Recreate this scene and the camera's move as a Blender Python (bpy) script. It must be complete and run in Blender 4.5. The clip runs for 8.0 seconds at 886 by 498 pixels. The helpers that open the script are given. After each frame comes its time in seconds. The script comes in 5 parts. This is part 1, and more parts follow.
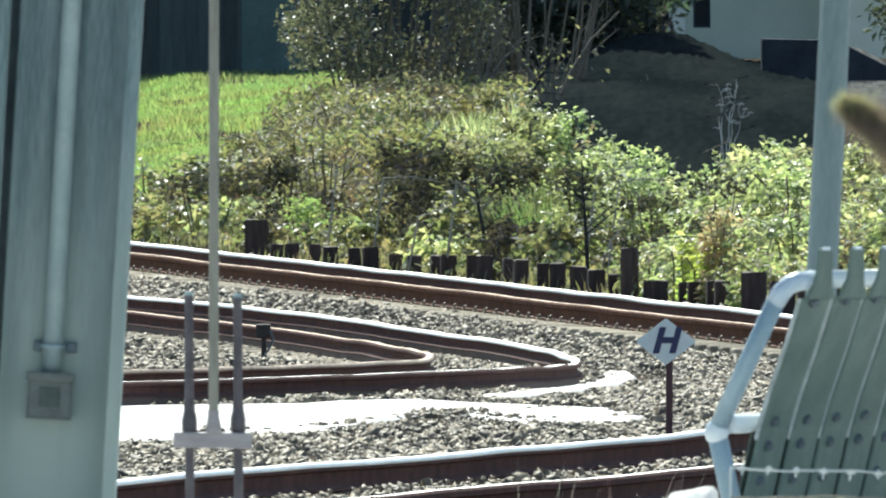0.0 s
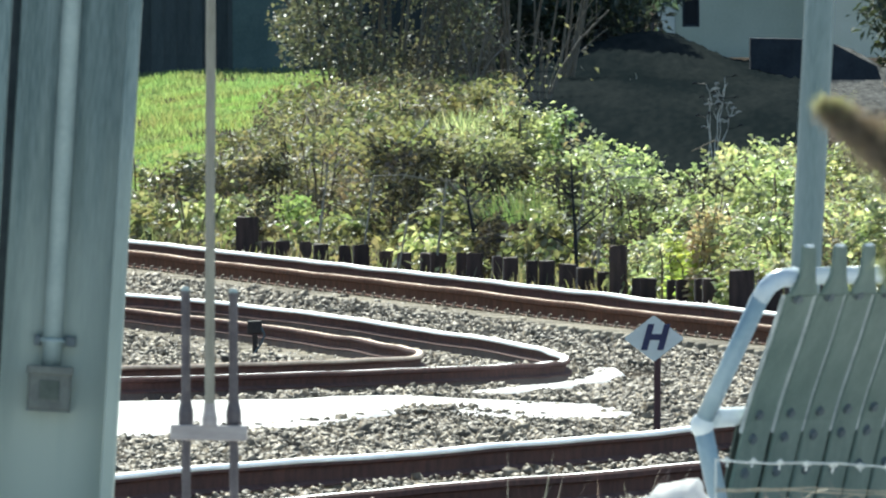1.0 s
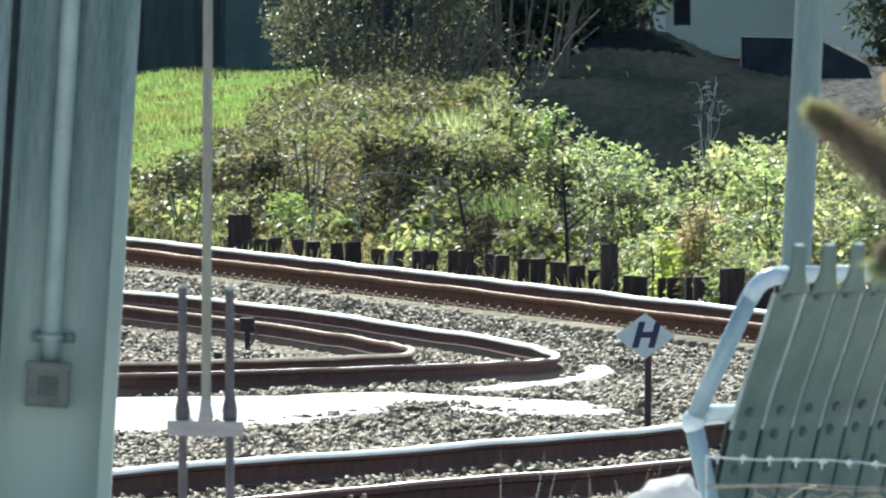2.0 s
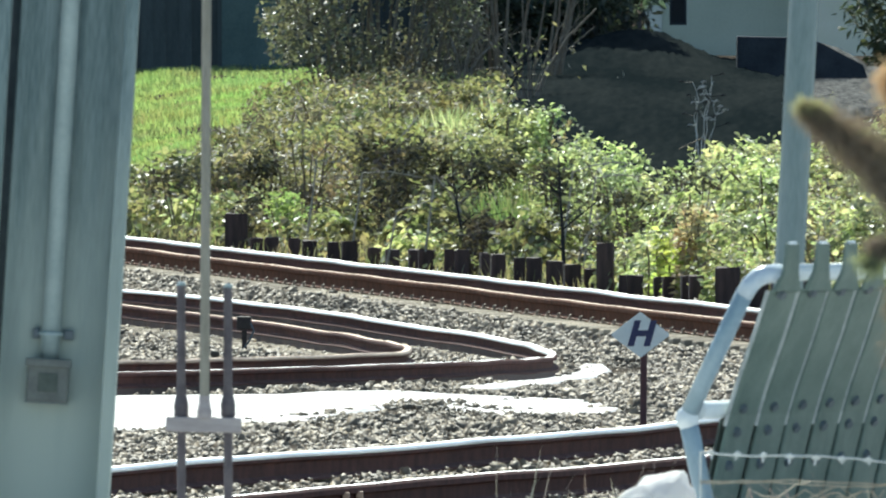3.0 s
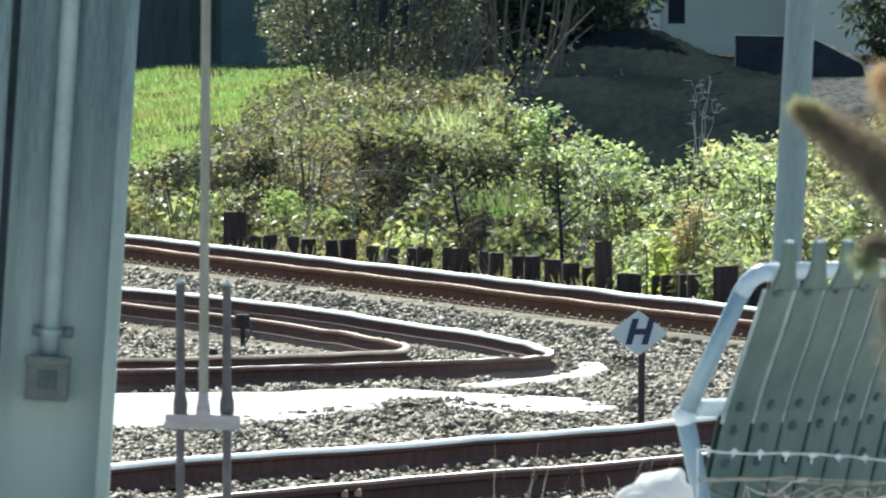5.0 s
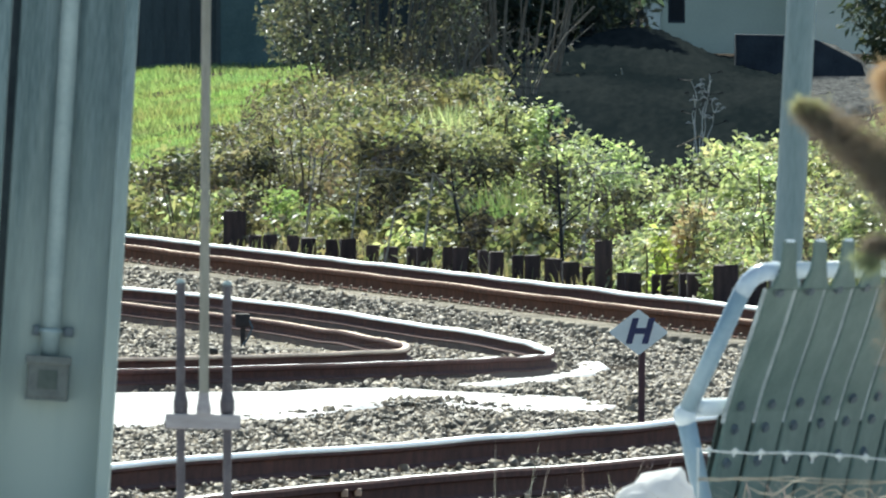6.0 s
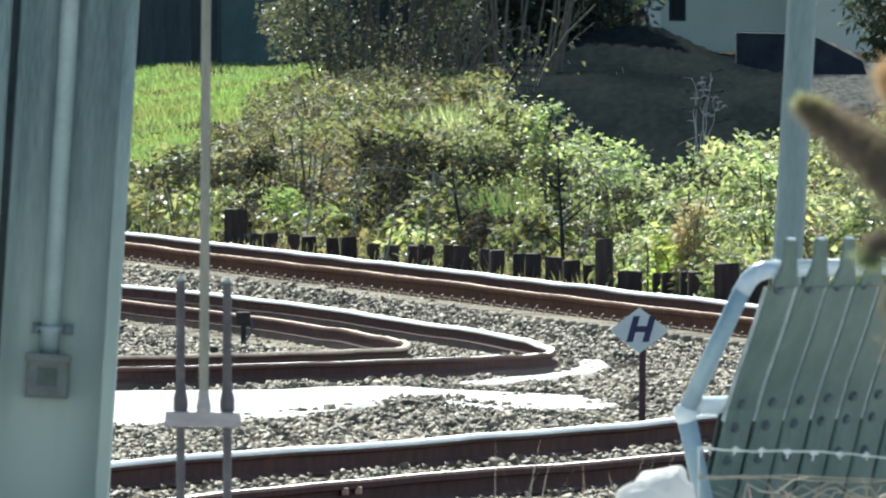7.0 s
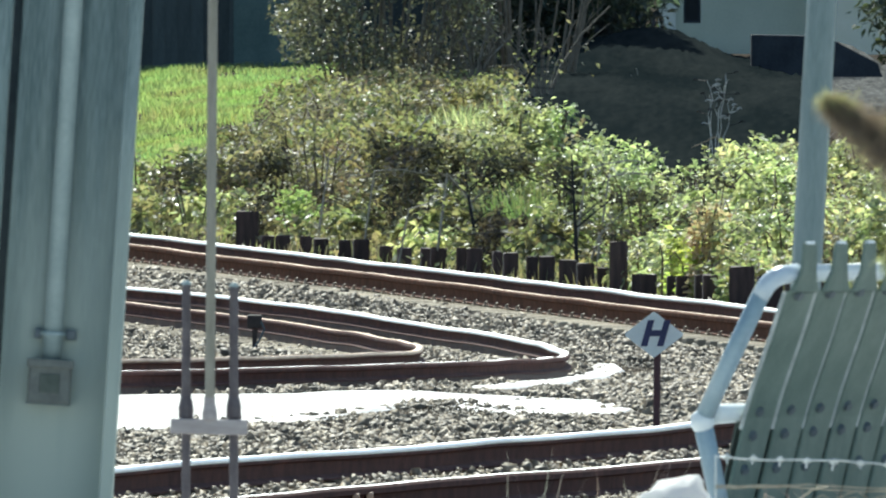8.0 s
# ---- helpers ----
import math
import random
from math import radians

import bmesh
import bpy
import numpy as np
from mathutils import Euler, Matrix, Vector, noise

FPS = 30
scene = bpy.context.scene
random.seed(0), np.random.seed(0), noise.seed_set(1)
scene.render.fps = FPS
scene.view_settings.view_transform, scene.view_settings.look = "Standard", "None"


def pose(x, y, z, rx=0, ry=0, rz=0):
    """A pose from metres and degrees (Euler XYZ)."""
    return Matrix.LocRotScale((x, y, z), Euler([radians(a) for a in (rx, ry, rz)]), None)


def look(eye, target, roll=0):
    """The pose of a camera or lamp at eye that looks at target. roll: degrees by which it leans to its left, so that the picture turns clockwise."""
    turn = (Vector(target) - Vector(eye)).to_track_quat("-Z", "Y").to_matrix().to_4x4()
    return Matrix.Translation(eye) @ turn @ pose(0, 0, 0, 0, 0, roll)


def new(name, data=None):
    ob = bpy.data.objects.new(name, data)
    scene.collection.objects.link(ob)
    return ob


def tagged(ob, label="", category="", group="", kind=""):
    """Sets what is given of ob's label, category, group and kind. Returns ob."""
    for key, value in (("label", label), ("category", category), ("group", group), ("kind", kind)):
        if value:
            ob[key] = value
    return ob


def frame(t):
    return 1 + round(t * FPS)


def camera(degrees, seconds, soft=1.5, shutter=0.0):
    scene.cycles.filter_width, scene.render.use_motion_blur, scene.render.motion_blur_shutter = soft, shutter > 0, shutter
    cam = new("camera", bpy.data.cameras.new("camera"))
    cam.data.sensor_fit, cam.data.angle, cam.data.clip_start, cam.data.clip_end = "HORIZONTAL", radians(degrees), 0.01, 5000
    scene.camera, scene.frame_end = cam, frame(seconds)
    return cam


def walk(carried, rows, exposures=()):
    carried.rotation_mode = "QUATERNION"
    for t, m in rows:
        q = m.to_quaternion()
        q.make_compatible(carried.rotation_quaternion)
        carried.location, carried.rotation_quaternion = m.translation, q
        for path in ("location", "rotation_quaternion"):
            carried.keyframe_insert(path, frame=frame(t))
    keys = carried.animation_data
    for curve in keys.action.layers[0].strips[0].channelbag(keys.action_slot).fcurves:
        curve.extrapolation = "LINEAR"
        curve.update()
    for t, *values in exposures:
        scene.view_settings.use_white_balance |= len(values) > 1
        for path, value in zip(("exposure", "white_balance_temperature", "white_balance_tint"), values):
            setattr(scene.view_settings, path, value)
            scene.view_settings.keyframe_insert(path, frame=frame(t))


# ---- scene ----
# ---- camera ----
cam = camera(1.8716, 8.0, soft=2.1)
cam.data.dof.use_dof = True
cam.data.dof.focus_distance = 175.0
cam.data.dof.aperture_fstop = 80.0

# seconds, place, turn to the left, tilt down, roll: a hand-held long lens that drifts
ROWS = (
    (0.0, 0.016, 3.090, 3.760, 0.0525, 0.8450, -0.310),
    (0.5, 0.015, 2.310, 3.771, 0.0415, 0.8485, -0.215),
    (1.0, 0.011, 1.560, 3.779, 0.0298, 0.8494, -0.215),
    (1.5, 0.003, 1.126, 3.788, 0.0175, 0.8540, -0.132),
    (3.0, 0.001, 0.077, 3.799, 0.0020, 0.8560, -0.074),
    (3.5, -0.000, 0.013, 3.800, -0.0000, 0.8570, 0.000),
    (4.0, 0.001, -0.125, 3.801, -0.0011, 0.8562, -0.105),
    (4.5, 0.002, -0.204, 3.802, -0.0008, 0.8578, -0.011),
    (6.0, 0.000, -0.163, 3.803, -0.0016, 0.8613, -0.032),
    (6.5, 0.001, -0.167, 3.801, -0.0011, 0.8623, -0.033),
    (7.0, 0.002, -0.075, 3.800, 0.0005, 0.8647, -0.021),
    (7.5, 0.004, 0.477, 3.793, 0.0096, 0.8643, 0.074),
    (8.0, 0.008, 1.570, 3.779, 0.0295, 0.8598, 0.060),
)
walk(cam, [(t, pose(x, y, z, 90 - tilt, 0, turn) @ pose(0, 0, 0, 0, 0, roll))
           for t, x, y, z, turn, tilt, roll in ROWS],
     exposures=((0.0, 0.46, 6230, -1), (3.5, 0.42, 6200, -1), (8.0, 0.37, 6190, -1)))

# ---- light: clear day, the sun high ahead of the camera and a little to its left ----
SUN_UP, SUN_SIDE = 43.0, -8.0
world = bpy.data.worlds.new("world")
scene.world = world
world.use_nodes = True
wn = world.node_tree.nodes
sky = wn.new("ShaderNodeTexSky")
sky.sky_type, sky.sun_disc = "NISHITA", False
sky.sun_elevation, sky.sun_rotation = radians(SUN_UP), radians(SUN_SIDE)
wn["Background"].inputs["Strength"].default_value = 0.122
world.node_tree.links.new(sky.outputs[0], wn["Background"].inputs["Color"])
lamp = bpy.data.lights.new("sun", "SUN")
lamp.energy, lamp.angle, lamp.color = 5.0, radians(0.55), (1.0, 0.95, 0.86)
sun = new("sun", lamp)
E0, A0 = radians(SUN_UP), radians(SUN_SIDE)
sun.matrix_world = look((60 * math.sin(A0) * math.cos(E0), 200 + 60 * math.cos(A0) * math.cos(E0), 60 * math.sin(E0)), (0, 200, 0))


# ---- materials ----
def mat(name, a, b, scale=6.0, rough=0.8, metal=0.0, bump=0.3, fine=60.0, depth=0.01, stretch=(1, 1, 1), c=None, random_by="", spec=0.5, spread=(0.35, 0.65)):
    """Two colours mixed by a broad and a fine noise; c tints pieces at random."""
    m = bpy.data.materials.new(name)
    m.use_nodes = True
    n, l = m.node_tree.nodes, m.node_tree.links
    p = n["Principled BSDF"]
    p.inputs["Roughness"].default_value, p.inputs["Metallic"].default_value = rough, metal
    p.inputs["Specular IOR Level"].default_value = spec
    co = n.new("ShaderNodeTexCoord")
    mp = n.new("ShaderNodeMapping")
    mp.inputs["Scale"].default_value = stretch
    l.new(co.outputs["Object"], mp.inputs["Vector"])
    n1, n2 = n.new("ShaderNodeTexNoise"), n.new("ShaderNodeTexNoise")
    n1.inputs["Scale"].default_value, n2.inputs["Scale"].default_value = scale, fine
    n1.inputs["Detail"].default_value, n2.inputs["Detail"].default_value = 5, 3
    for k in (n1, n2):
        l.new(mp.outputs[0], k.inputs["Vector"])
    mx = n.new("ShaderNodeMath")
    mx.operation = "MULTIPLY_ADD"
    mx.inputs[1].default_value = 0.35
    l.new(n2.outputs[0], mx.inputs[0])
    sub = n.new("ShaderNodeMath")
    sub.operation = "MULTIPLY"
    sub.inputs[1].default_value = 0.65
    l.new(n1.outputs[0], sub.inputs[0])
    l.new(sub.outputs[0], mx.inputs[2])
    r = n.new("ShaderNodeValToRGB")
    r.color_ramp.elements[0].position, r.color_ramp.elements[1].position = spread
    r.color_ramp.elements[0].color, r.color_ramp.elements[1].color = (*a, 1), (*b, 1)
    l.new(mx.outputs[0], r.inputs[0])
    out = r.outputs[0]
    if random_by:
        if random_by == "island":
            g = n.new("ShaderNodeNewGeometry")
            src = g.outputs["Random Per Island"]
        else:
            g = n.new("ShaderNodeObjectInfo")
            src = g.outputs["Random"]
        cr = n.new("ShaderNodeValToRGB")
        cols = c or [(0.6, 0.6, 0.6), (1.3, 1.3, 1.3)]
        e = cr.color_ramp.elements
        e[0].color, e[1].color = (*cols[0], 1), (*cols[-1], 1)
        for i, k in enumerate(cols[1:-1]):
            q = e.new((i + 1) / (len(cols) - 1))
            q.color = (*k, 1)
        l.new(src, cr.inputs[0])
        mu = n.new("ShaderNodeMix")
        mu.data_type, mu.blend_type = "RGBA", "MULTIPLY"
        mu.inputs["Factor"].default_value = 1
        l.new(out, mu.inputs[6])
        l.new(cr.outputs[0], mu.inputs[7])
        out = mu.outputs[2]
    l.new(out, p.inputs["Base Color"])
    if bump:
        bp = n.new("ShaderNodeBump")
        bp.inputs["Strength"].default_value, bp.inputs["Distance"].default_value = bump, depth
        l.new(mx.outputs[0], bp.inputs["Height"])
        l.new(bp.outputs[0], p.inputs["Normal"])
    return m


def leaf_mat(name, cols, gloss=0.3, through_it=0.45, rough=0.4, tint=(1.75, 1.75, 1.0), sat=0.60):
    """Leaves: each island takes its own colour; light comes through; a waxy coat."""
    m = bpy.data.materials.new(name)
    m.use_nodes = True
    n, l = m.node_tree.nodes, m.node_tree.links
    p = n["Principled BSDF"]
    g = n.new("ShaderNodeNewGeometry")
    cr = n.new("ShaderNodeValToRGB")
    e = cr.color_ramp.elements
    e[0].color, e[1].color = (*cols[0], 1), (*cols[-1], 1)
    for i, k in enumerate(cols[1:-1]):
        q = e.new((i + 1) / (len(cols) - 1))
        q.color = (*k, 1)
    l.new(g.outputs["Random Per Island"], cr.inputs[0])
    nz = n.new("ShaderNodeTexNoise")
    nz.inputs["Scale"].default_value, nz.inputs["Detail"].default_value = 1.1, 3
    co = n.new("ShaderNodeTexCoord")
    l.new(co.outputs["Object"], nz.inputs["Vector"])
    mu = n.new("ShaderNodeMix")
    mu.data_type, mu.blend_type = "RGBA", "OVERLAY"
    mu.inputs["Factor"].default_value = 0.7
    l.new(cr.outputs[0], mu.inputs[6])
    l.new(nz.outputs["Color"], mu.inputs[7])
    hs = n.new("ShaderNodeHueSaturation")
    hs.inputs["Saturation"].default_value = sat
    l.new(mu.outputs[2], hs.inputs["Color"])
    p.inputs["Roughness"].default_value = rough
    p.inputs["Specular IOR Level"].default_value = gloss
    l.new(hs.outputs[0], p.inputs["Base Color"])
    t = n.new("ShaderNodeBsdfTranslucent")
    br = n.new("ShaderNodeMix")
    br.data_type, br.blend_type = "RGBA", "MULTIPLY"
    br.inputs["Factor"].default_value = 1
    br.inputs[7].default_value = (*tint, 1)
    l.new(hs.outputs[0], br.inputs[6])
    l.new(br.outputs[2], t.inputs["Color"])
    ms = n.new("ShaderNodeMixShader")
    ms.inputs[0].default_value = through_it
    l.new(p.outputs[0], ms.inputs[1])
    l.new(t.outputs[0], ms.inputs[2])
    l.new(ms.outputs[0], n["Material Output"].inputs["Surface"])
    return m


M_EARTH = mat("earth_and_ballast", (0.034, 0.029, 0.024), (0.10, 0.085, 0.07), 3, 0.95, bump=0.6, fine=25, depth=0.03, spec=0.0)
M_STONE = mat("ballast_stone", (0.118, 0.098, 0.073), (0.345, 0.291, 0.220), 9, 0.64, bump=0.5, fine=80, random_by="island",
              c=[(0.34, 0.32, 0.30), (0.82, 0.78, 0.73), (1.55, 1.48, 1.34)])
M_RUST_RED = mat("redder_rust_steel", (0.066, 0.026, 0.015), (0.155, 0.066, 0.040), 7, 0.85, 0.0, bump=0.4, fine=70, depth=0.003, spec=0.1)
M_RAIL_TOP = mat("polished_steel", (0.62, 0.64, 0.66), (0.82, 0.84, 0.85), 5, 0.55, 1.0, bump=0.1, fine=90, depth=0.002, stretch=(1, 0.1, 1))
M_RUST = mat("rusty_steel", (0.060, 0.029, 0.029), (0.128, 0.057, 0.050), 7, 0.85, 0.0, bump=0.4, fine=70, depth=0.003, spec=0.15)
M_RUST_TOP = mat("dull_rusty_railhead", (0.27, 0.175, 0.12), (0.46, 0.35, 0.26), 6, 0.55, 0.5, bump=0.2, fine=80, depth=0.002)
M_CLIP = mat("pale_rail_clip", (0.20, 0.15, 0.11), (0.42, 0.35, 0.27), 12, 0.7, 0.1, bump=0.3, fine=60, depth=0.003)
M_PEACH = mat("peach_block", (0.70, 0.46, 0.32), (0.82, 0.58, 0.43), 20, 0.7, bump=0.2, fine=60, depth=0.003)
M_LOOSE = mat("loose_ballast_stone", (0.124, 0.102, 0.074), (0.355, 0.296, 0.223), 9, 0.62, bump=0.5, fine=80, random_by="object")
M_SLEEPER = mat("weathered_sleeper", (0.36, 0.30, 0.21), (0.52, 0.44, 0.33), 8, 0.9, bump=0.5, fine=60, random_by="object")
M_CONCRETE = mat("pale_concrete", (0.45, 0.425, 0.405), (0.63, 0.60, 0.585), 2.5, 0.55, bump=0.35, fine=40, depth=0.01)
# Unseen platform paving, kept pale to bounce light onto the column.
M_PAVING = mat("bounce_paving", (0.50, 0.49, 0.47), (0.66, 0.65, 0.63), 2.5, 0.7, bump=0.3, fine=40, depth=0.01)
M_STUMP = mat("tarred_timber", (0.038, 0.027, 0.027), (0.105, 0.071, 0.064), 6, 0.8, bump=0.6, fine=50, depth=0.01, stretch=(4, 4, 0.6), random_by="object",
              c=[(0.6, 0.55, 0.55), (1.3, 1.2, 1.15)])
M_GALV = mat("galvanised_grey_paint", (0.13, 0.185, 0.19), (0.24, 0.30, 0.305), 5, 0.55, 0.0, bump=0.15, fine=60, depth=0.003, stretch=(3, 3, 0.4))
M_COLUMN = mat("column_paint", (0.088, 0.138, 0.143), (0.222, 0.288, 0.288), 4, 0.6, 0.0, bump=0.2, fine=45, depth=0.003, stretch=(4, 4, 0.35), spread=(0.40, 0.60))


def lit_low_paint(m, pale, low, high):
    """Streaky grime on old paint; the brighter-lit lower part is painted pale between the heights low and high."""
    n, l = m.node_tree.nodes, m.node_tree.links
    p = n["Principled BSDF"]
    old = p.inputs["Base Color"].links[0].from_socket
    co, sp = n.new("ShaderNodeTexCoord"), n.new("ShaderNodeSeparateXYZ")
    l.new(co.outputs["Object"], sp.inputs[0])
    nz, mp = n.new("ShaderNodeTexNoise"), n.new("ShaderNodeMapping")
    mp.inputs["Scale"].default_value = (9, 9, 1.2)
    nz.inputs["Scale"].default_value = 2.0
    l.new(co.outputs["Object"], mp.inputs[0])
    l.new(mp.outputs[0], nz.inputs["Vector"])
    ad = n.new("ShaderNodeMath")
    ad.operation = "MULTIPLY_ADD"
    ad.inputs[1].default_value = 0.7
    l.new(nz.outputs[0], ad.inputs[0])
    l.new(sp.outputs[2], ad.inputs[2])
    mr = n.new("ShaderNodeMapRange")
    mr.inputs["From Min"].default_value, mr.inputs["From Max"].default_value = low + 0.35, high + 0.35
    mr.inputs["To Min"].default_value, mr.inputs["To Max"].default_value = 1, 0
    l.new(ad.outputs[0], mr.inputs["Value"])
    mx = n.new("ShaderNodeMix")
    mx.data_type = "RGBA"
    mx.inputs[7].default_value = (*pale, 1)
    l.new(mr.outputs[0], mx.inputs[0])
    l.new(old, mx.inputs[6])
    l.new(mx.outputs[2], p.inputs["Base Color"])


# Light on the lower column is put into its paint as a paler tone.
lit_low_paint(M_COLUMN, (0.38, 0.435, 0.385), 0.40, 1.30)
M_CONDUIT = mat("conduit_paint", (0.25, 0.325, 0.335), (0.34, 0.42, 0.425), 8, 0.5, bump=0.1, fine=60, depth=0.002)
M_BOX = mat("junction_box_paint", (0.09, 0.10, 0.092), (0.15, 0.165, 0.15), 15, 0.6, bump=0.15, fine=80, depth=0.002)
M_TUBE = mat("bench_tube_paint", (0.235, 0.335, 0.395), (0.34, 0.445, 0.505), 12, 0.32, bump=0.08, fine=60, depth=0.002)
M_BEND = mat("sunlit_tube_paint", (0.46, 0.55, 0.62), (0.62, 0.69, 0.74), 12, 0.3, bump=0.08, fine=60, depth=0.002)
M_SLAT = mat("bench_slat_paint", (0.092, 0.140, 0.118), (0.158, 0.212, 0.180), 9, 0.5, bump=0.2, fine=70, depth=0.002, stretch=(2, 2, 0.5))
M_GREYGREEN = mat("dark_grey_green", (0.055, 0.07, 0.06), (0.11, 0.13, 0.11), 9, 0.8, bump=0.3, fine=60, depth=0.003)
M_LIT_EDGE = mat("lit_slat_edge", (0.34, 0.37, 0.36), (0.62, 0.65, 0.63), 14, 0.45, 0.3, bump=0.2, fine=60, depth=0.002)
M_BOLT = mat("bolt_dark", (0.085, 0.11, 0.125), (0.13, 0.155, 0.17), 30, 0.5, 0.4, bump=0.1)
M_ROD = mat("dark_rod", (0.07, 0.06, 0.07), (0.14, 0.12, 0.13), 12, 0.5, 0.3, bump=0.2, fine=70, depth=0.002)
M_POLE = mat("weathered_pole", (0.22, 0.205, 0.165), (0.33, 0.31, 0.26), 10, 0.7, bump=0.25, fine=60, depth=0.002, stretch=(3, 3, 0.4))
M_STALK = mat("dry_dark_stalk", (0.42, 0.42, 0.40), (0.78, 0.78, 0.75), 14, 0.8, bump=0.2, fine=60, depth=0.002, spread=(0.45, 0.7))
M_WOODBAR = mat("grey_timber_bar", (0.30, 0.27, 0.27), (0.44, 0.40, 0.40), 12, 0.8, bump=0.3, fine=60, depth=0.003, stretch=(0.5, 3, 3))
M_WHITE = mat("white_enamel", (0.74, 0.80, 0.80), (0.86, 0.90, 0.90), 8, 0.4, bump=0.05)
M_POST = mat("maroon_post_paint", (0.050, 0.020, 0.028), (0.10, 0.042, 0.050), 9, 0.6, bump=0.2, fine=60, depth=0.003)
M_NAVY = mat("navy_enamel", (0.015, 0.02, 0.09), (0.03, 0.035, 0.13), 8, 0.4, bump=0.05)
M_SACK = leaf_mat("white_woven_sack", [(0.82, 0.79, 0.76), (0.90, 0.88, 0.86)], 0.3, 0.35, 0.6, (1.05, 1.0, 0.98), 0.25)
M_WIRE = mat("galvanised_wire", (0.55, 0.58, 0.56), (0.72, 0.75, 0.72), 30, 0.4, 0.4, bump=0.1)
M_TWINE = mat("rusty_strand", (0.30, 0.26, 0.19), (0.48, 0.43, 0.33), 30, 0.6, 0.2, bump=0.1)
M_STRAW = leaf_mat("dry_straw", [(0.26, 0.21, 0.14), (0.36, 0.30, 0.22), (0.44, 0.39, 0.30)], 0.2, 0.3, 0.5, (1.2, 1.1, 1.0))
M_FENCE = mat("dark_stained_boards", (0.046, 0.056, 0.060), (0.085, 0.100, 0.104), 3, 0.95, bump=0.3, fine=30, stretch=(3, 3, 0.4), random_by="object", spec=0.1)
M_TEAL = mat("faded_green_panel", (0.065, 0.105, 0.105), (0.105, 0.155, 0.15), 3, 0.8, bump=0.2, fine=30)
M_HOUSE = mat("pale_plaster", (0.47, 0.50, 0.41), (0.56, 0.585, 0.49), 1.5, 0.9, bump=0.2, fine=30)
M_ROOF = mat("dark_roof_tile", (0.05, 0.05, 0.055), (0.10, 0.10, 0.105), 4, 0.8, bump=0.3, fine=30)
M_GLASS = mat("dark_window_glass", (0.015, 0.02, 0.03), (0.03, 0.035, 0.045), 2, 0.08, bump=0.0)
M_DARK_NAVY = mat("dark_navy", (0.036, 0.043, 0.054), (0.066, 0.076, 0.092), 3, 0.9, bump=0.2, fine=30, spec=0.05)
# Near-black: the shade over the mound is painted into this soil colour.
M_SOIL = mat("shade_dark_soil", (0.0100, 0.0143, 0.0155), (0.025, 0.0295, 0.029), 0.8, 0.95, bump=0.25, fine=11, depth=0.03, stretch=(1, 0.07, 1), spec=0.0, spread=(0.40, 0.66))
M_GRAVEL = mat("gravel", (0.05, 0.051, 0.050), (0.18, 0.177, 0.168), 8, 0.95, bump=0.7, fine=22, depth=0.04, stretch=(1, 0.12, 1), spec=0.0)
M_LIT_WALL = mat("lit_wall_plaster", (0.80, 0.76, 0.60), (0.88, 0.84, 0.70), 2, 0.85, bump=0.2, fine=30)
M_LIT_CORNER = mat("lit_corner_plaster", (0.60, 0.61, 0.56), (0.72, 0.73, 0.68), 2, 0.85, bump=0.2, fine=30)
M_BARK = mat("grey_bark", (0.10, 0.085, 0.065), (0.24, 0.21, 0.17), 10, 0.85, bump=0.5, fine=60, stretch=(3, 3, 0.6))
M_DEADWOOD = mat("bleached_deadwood", (0.26, 0.235, 0.19), (0.50, 0.47, 0.40), 12, 0.8, bump=0.4, fine=60, stretch=(3, 3, 0.6))
M_STEM = mat("bramble_stem", (0.07, 0.05, 0.035), (0.20, 0.15, 0.10), 12, 0.7, bump=0.3)
M_BLACKBOX = mat("black_cast_iron", (0.012, 0.012, 0.014), (0.03, 0.03, 0.034), 10, 0.6, 0.3, bump=0.2)
M_BOXIRON = mat("rusted_iron_box", (0.035, 0.028, 0.028), (0.075, 0.06, 0.055), 10, 0.7, 0.2, bump=0.3)
M_BLUE = mat("blue_cable", (0.05, 0.075, 0.09), (0.09, 0.13, 0.15), 20, 0.5, bump=0.0)
L_BRAMBLE = leaf_mat("bramble_leaf", [(0.08, 0.10, 0.045), (0.15, 0.175, 0.075), (0.23, 0.255, 0.115), (0.26, 0.265, 0.125), (0.31, 0.26, 0.14)], 0.45, 0.5, 0.45)
L_YELLOW = leaf_mat("yellowing_leaf", [(0.11, 0.12, 0.06), (0.20, 0.21, 0.095), (0.29, 0.28, 0.13), (0.26, 0.21, 0.115), (0.18, 0.21, 0.09), (0.33, 0.31, 0.15)], 0.35, 0.5, 0.5, sat=0.68)
L_BRIGHT = leaf_mat("fresh_leaf", [(0.11, 0.145, 0.07), (0.21, 0.26, 0.125), (0.32, 0.36, 0.18), (0.50, 0.51, 0.30)], 0.65, 0.52, 0.42, (2.2, 2.2, 1.35), 0.66)
L_FERN = leaf_mat("fresh_green_blade", [(0.08, 0.13, 0.05), (0.13, 0.19, 0.075), (0.18, 0.24, 0.11)], 0.4, 0.45, 0.4, sat=0.78)
L_OLIVE = leaf_mat("olive_brown_leaf", [(0.10, 0.10, 0.06), (0.165, 0.16, 0.095), (0.22, 0.205, 0.12), (0.27, 0.245, 0.14), (0.42, 0.38, 0.20)], 0.35, 0.48, 0.5, sat=0.64)
L_GOLD = leaf_mat("golden_withered_leaf", [(0.14, 0.125, 0.06), (0.22, 0.20, 0.09), (0.33, 0.30, 0.13), (0.24, 0.25, 0.10)], 0.25, 0.42, 0.55, sat=0.66)
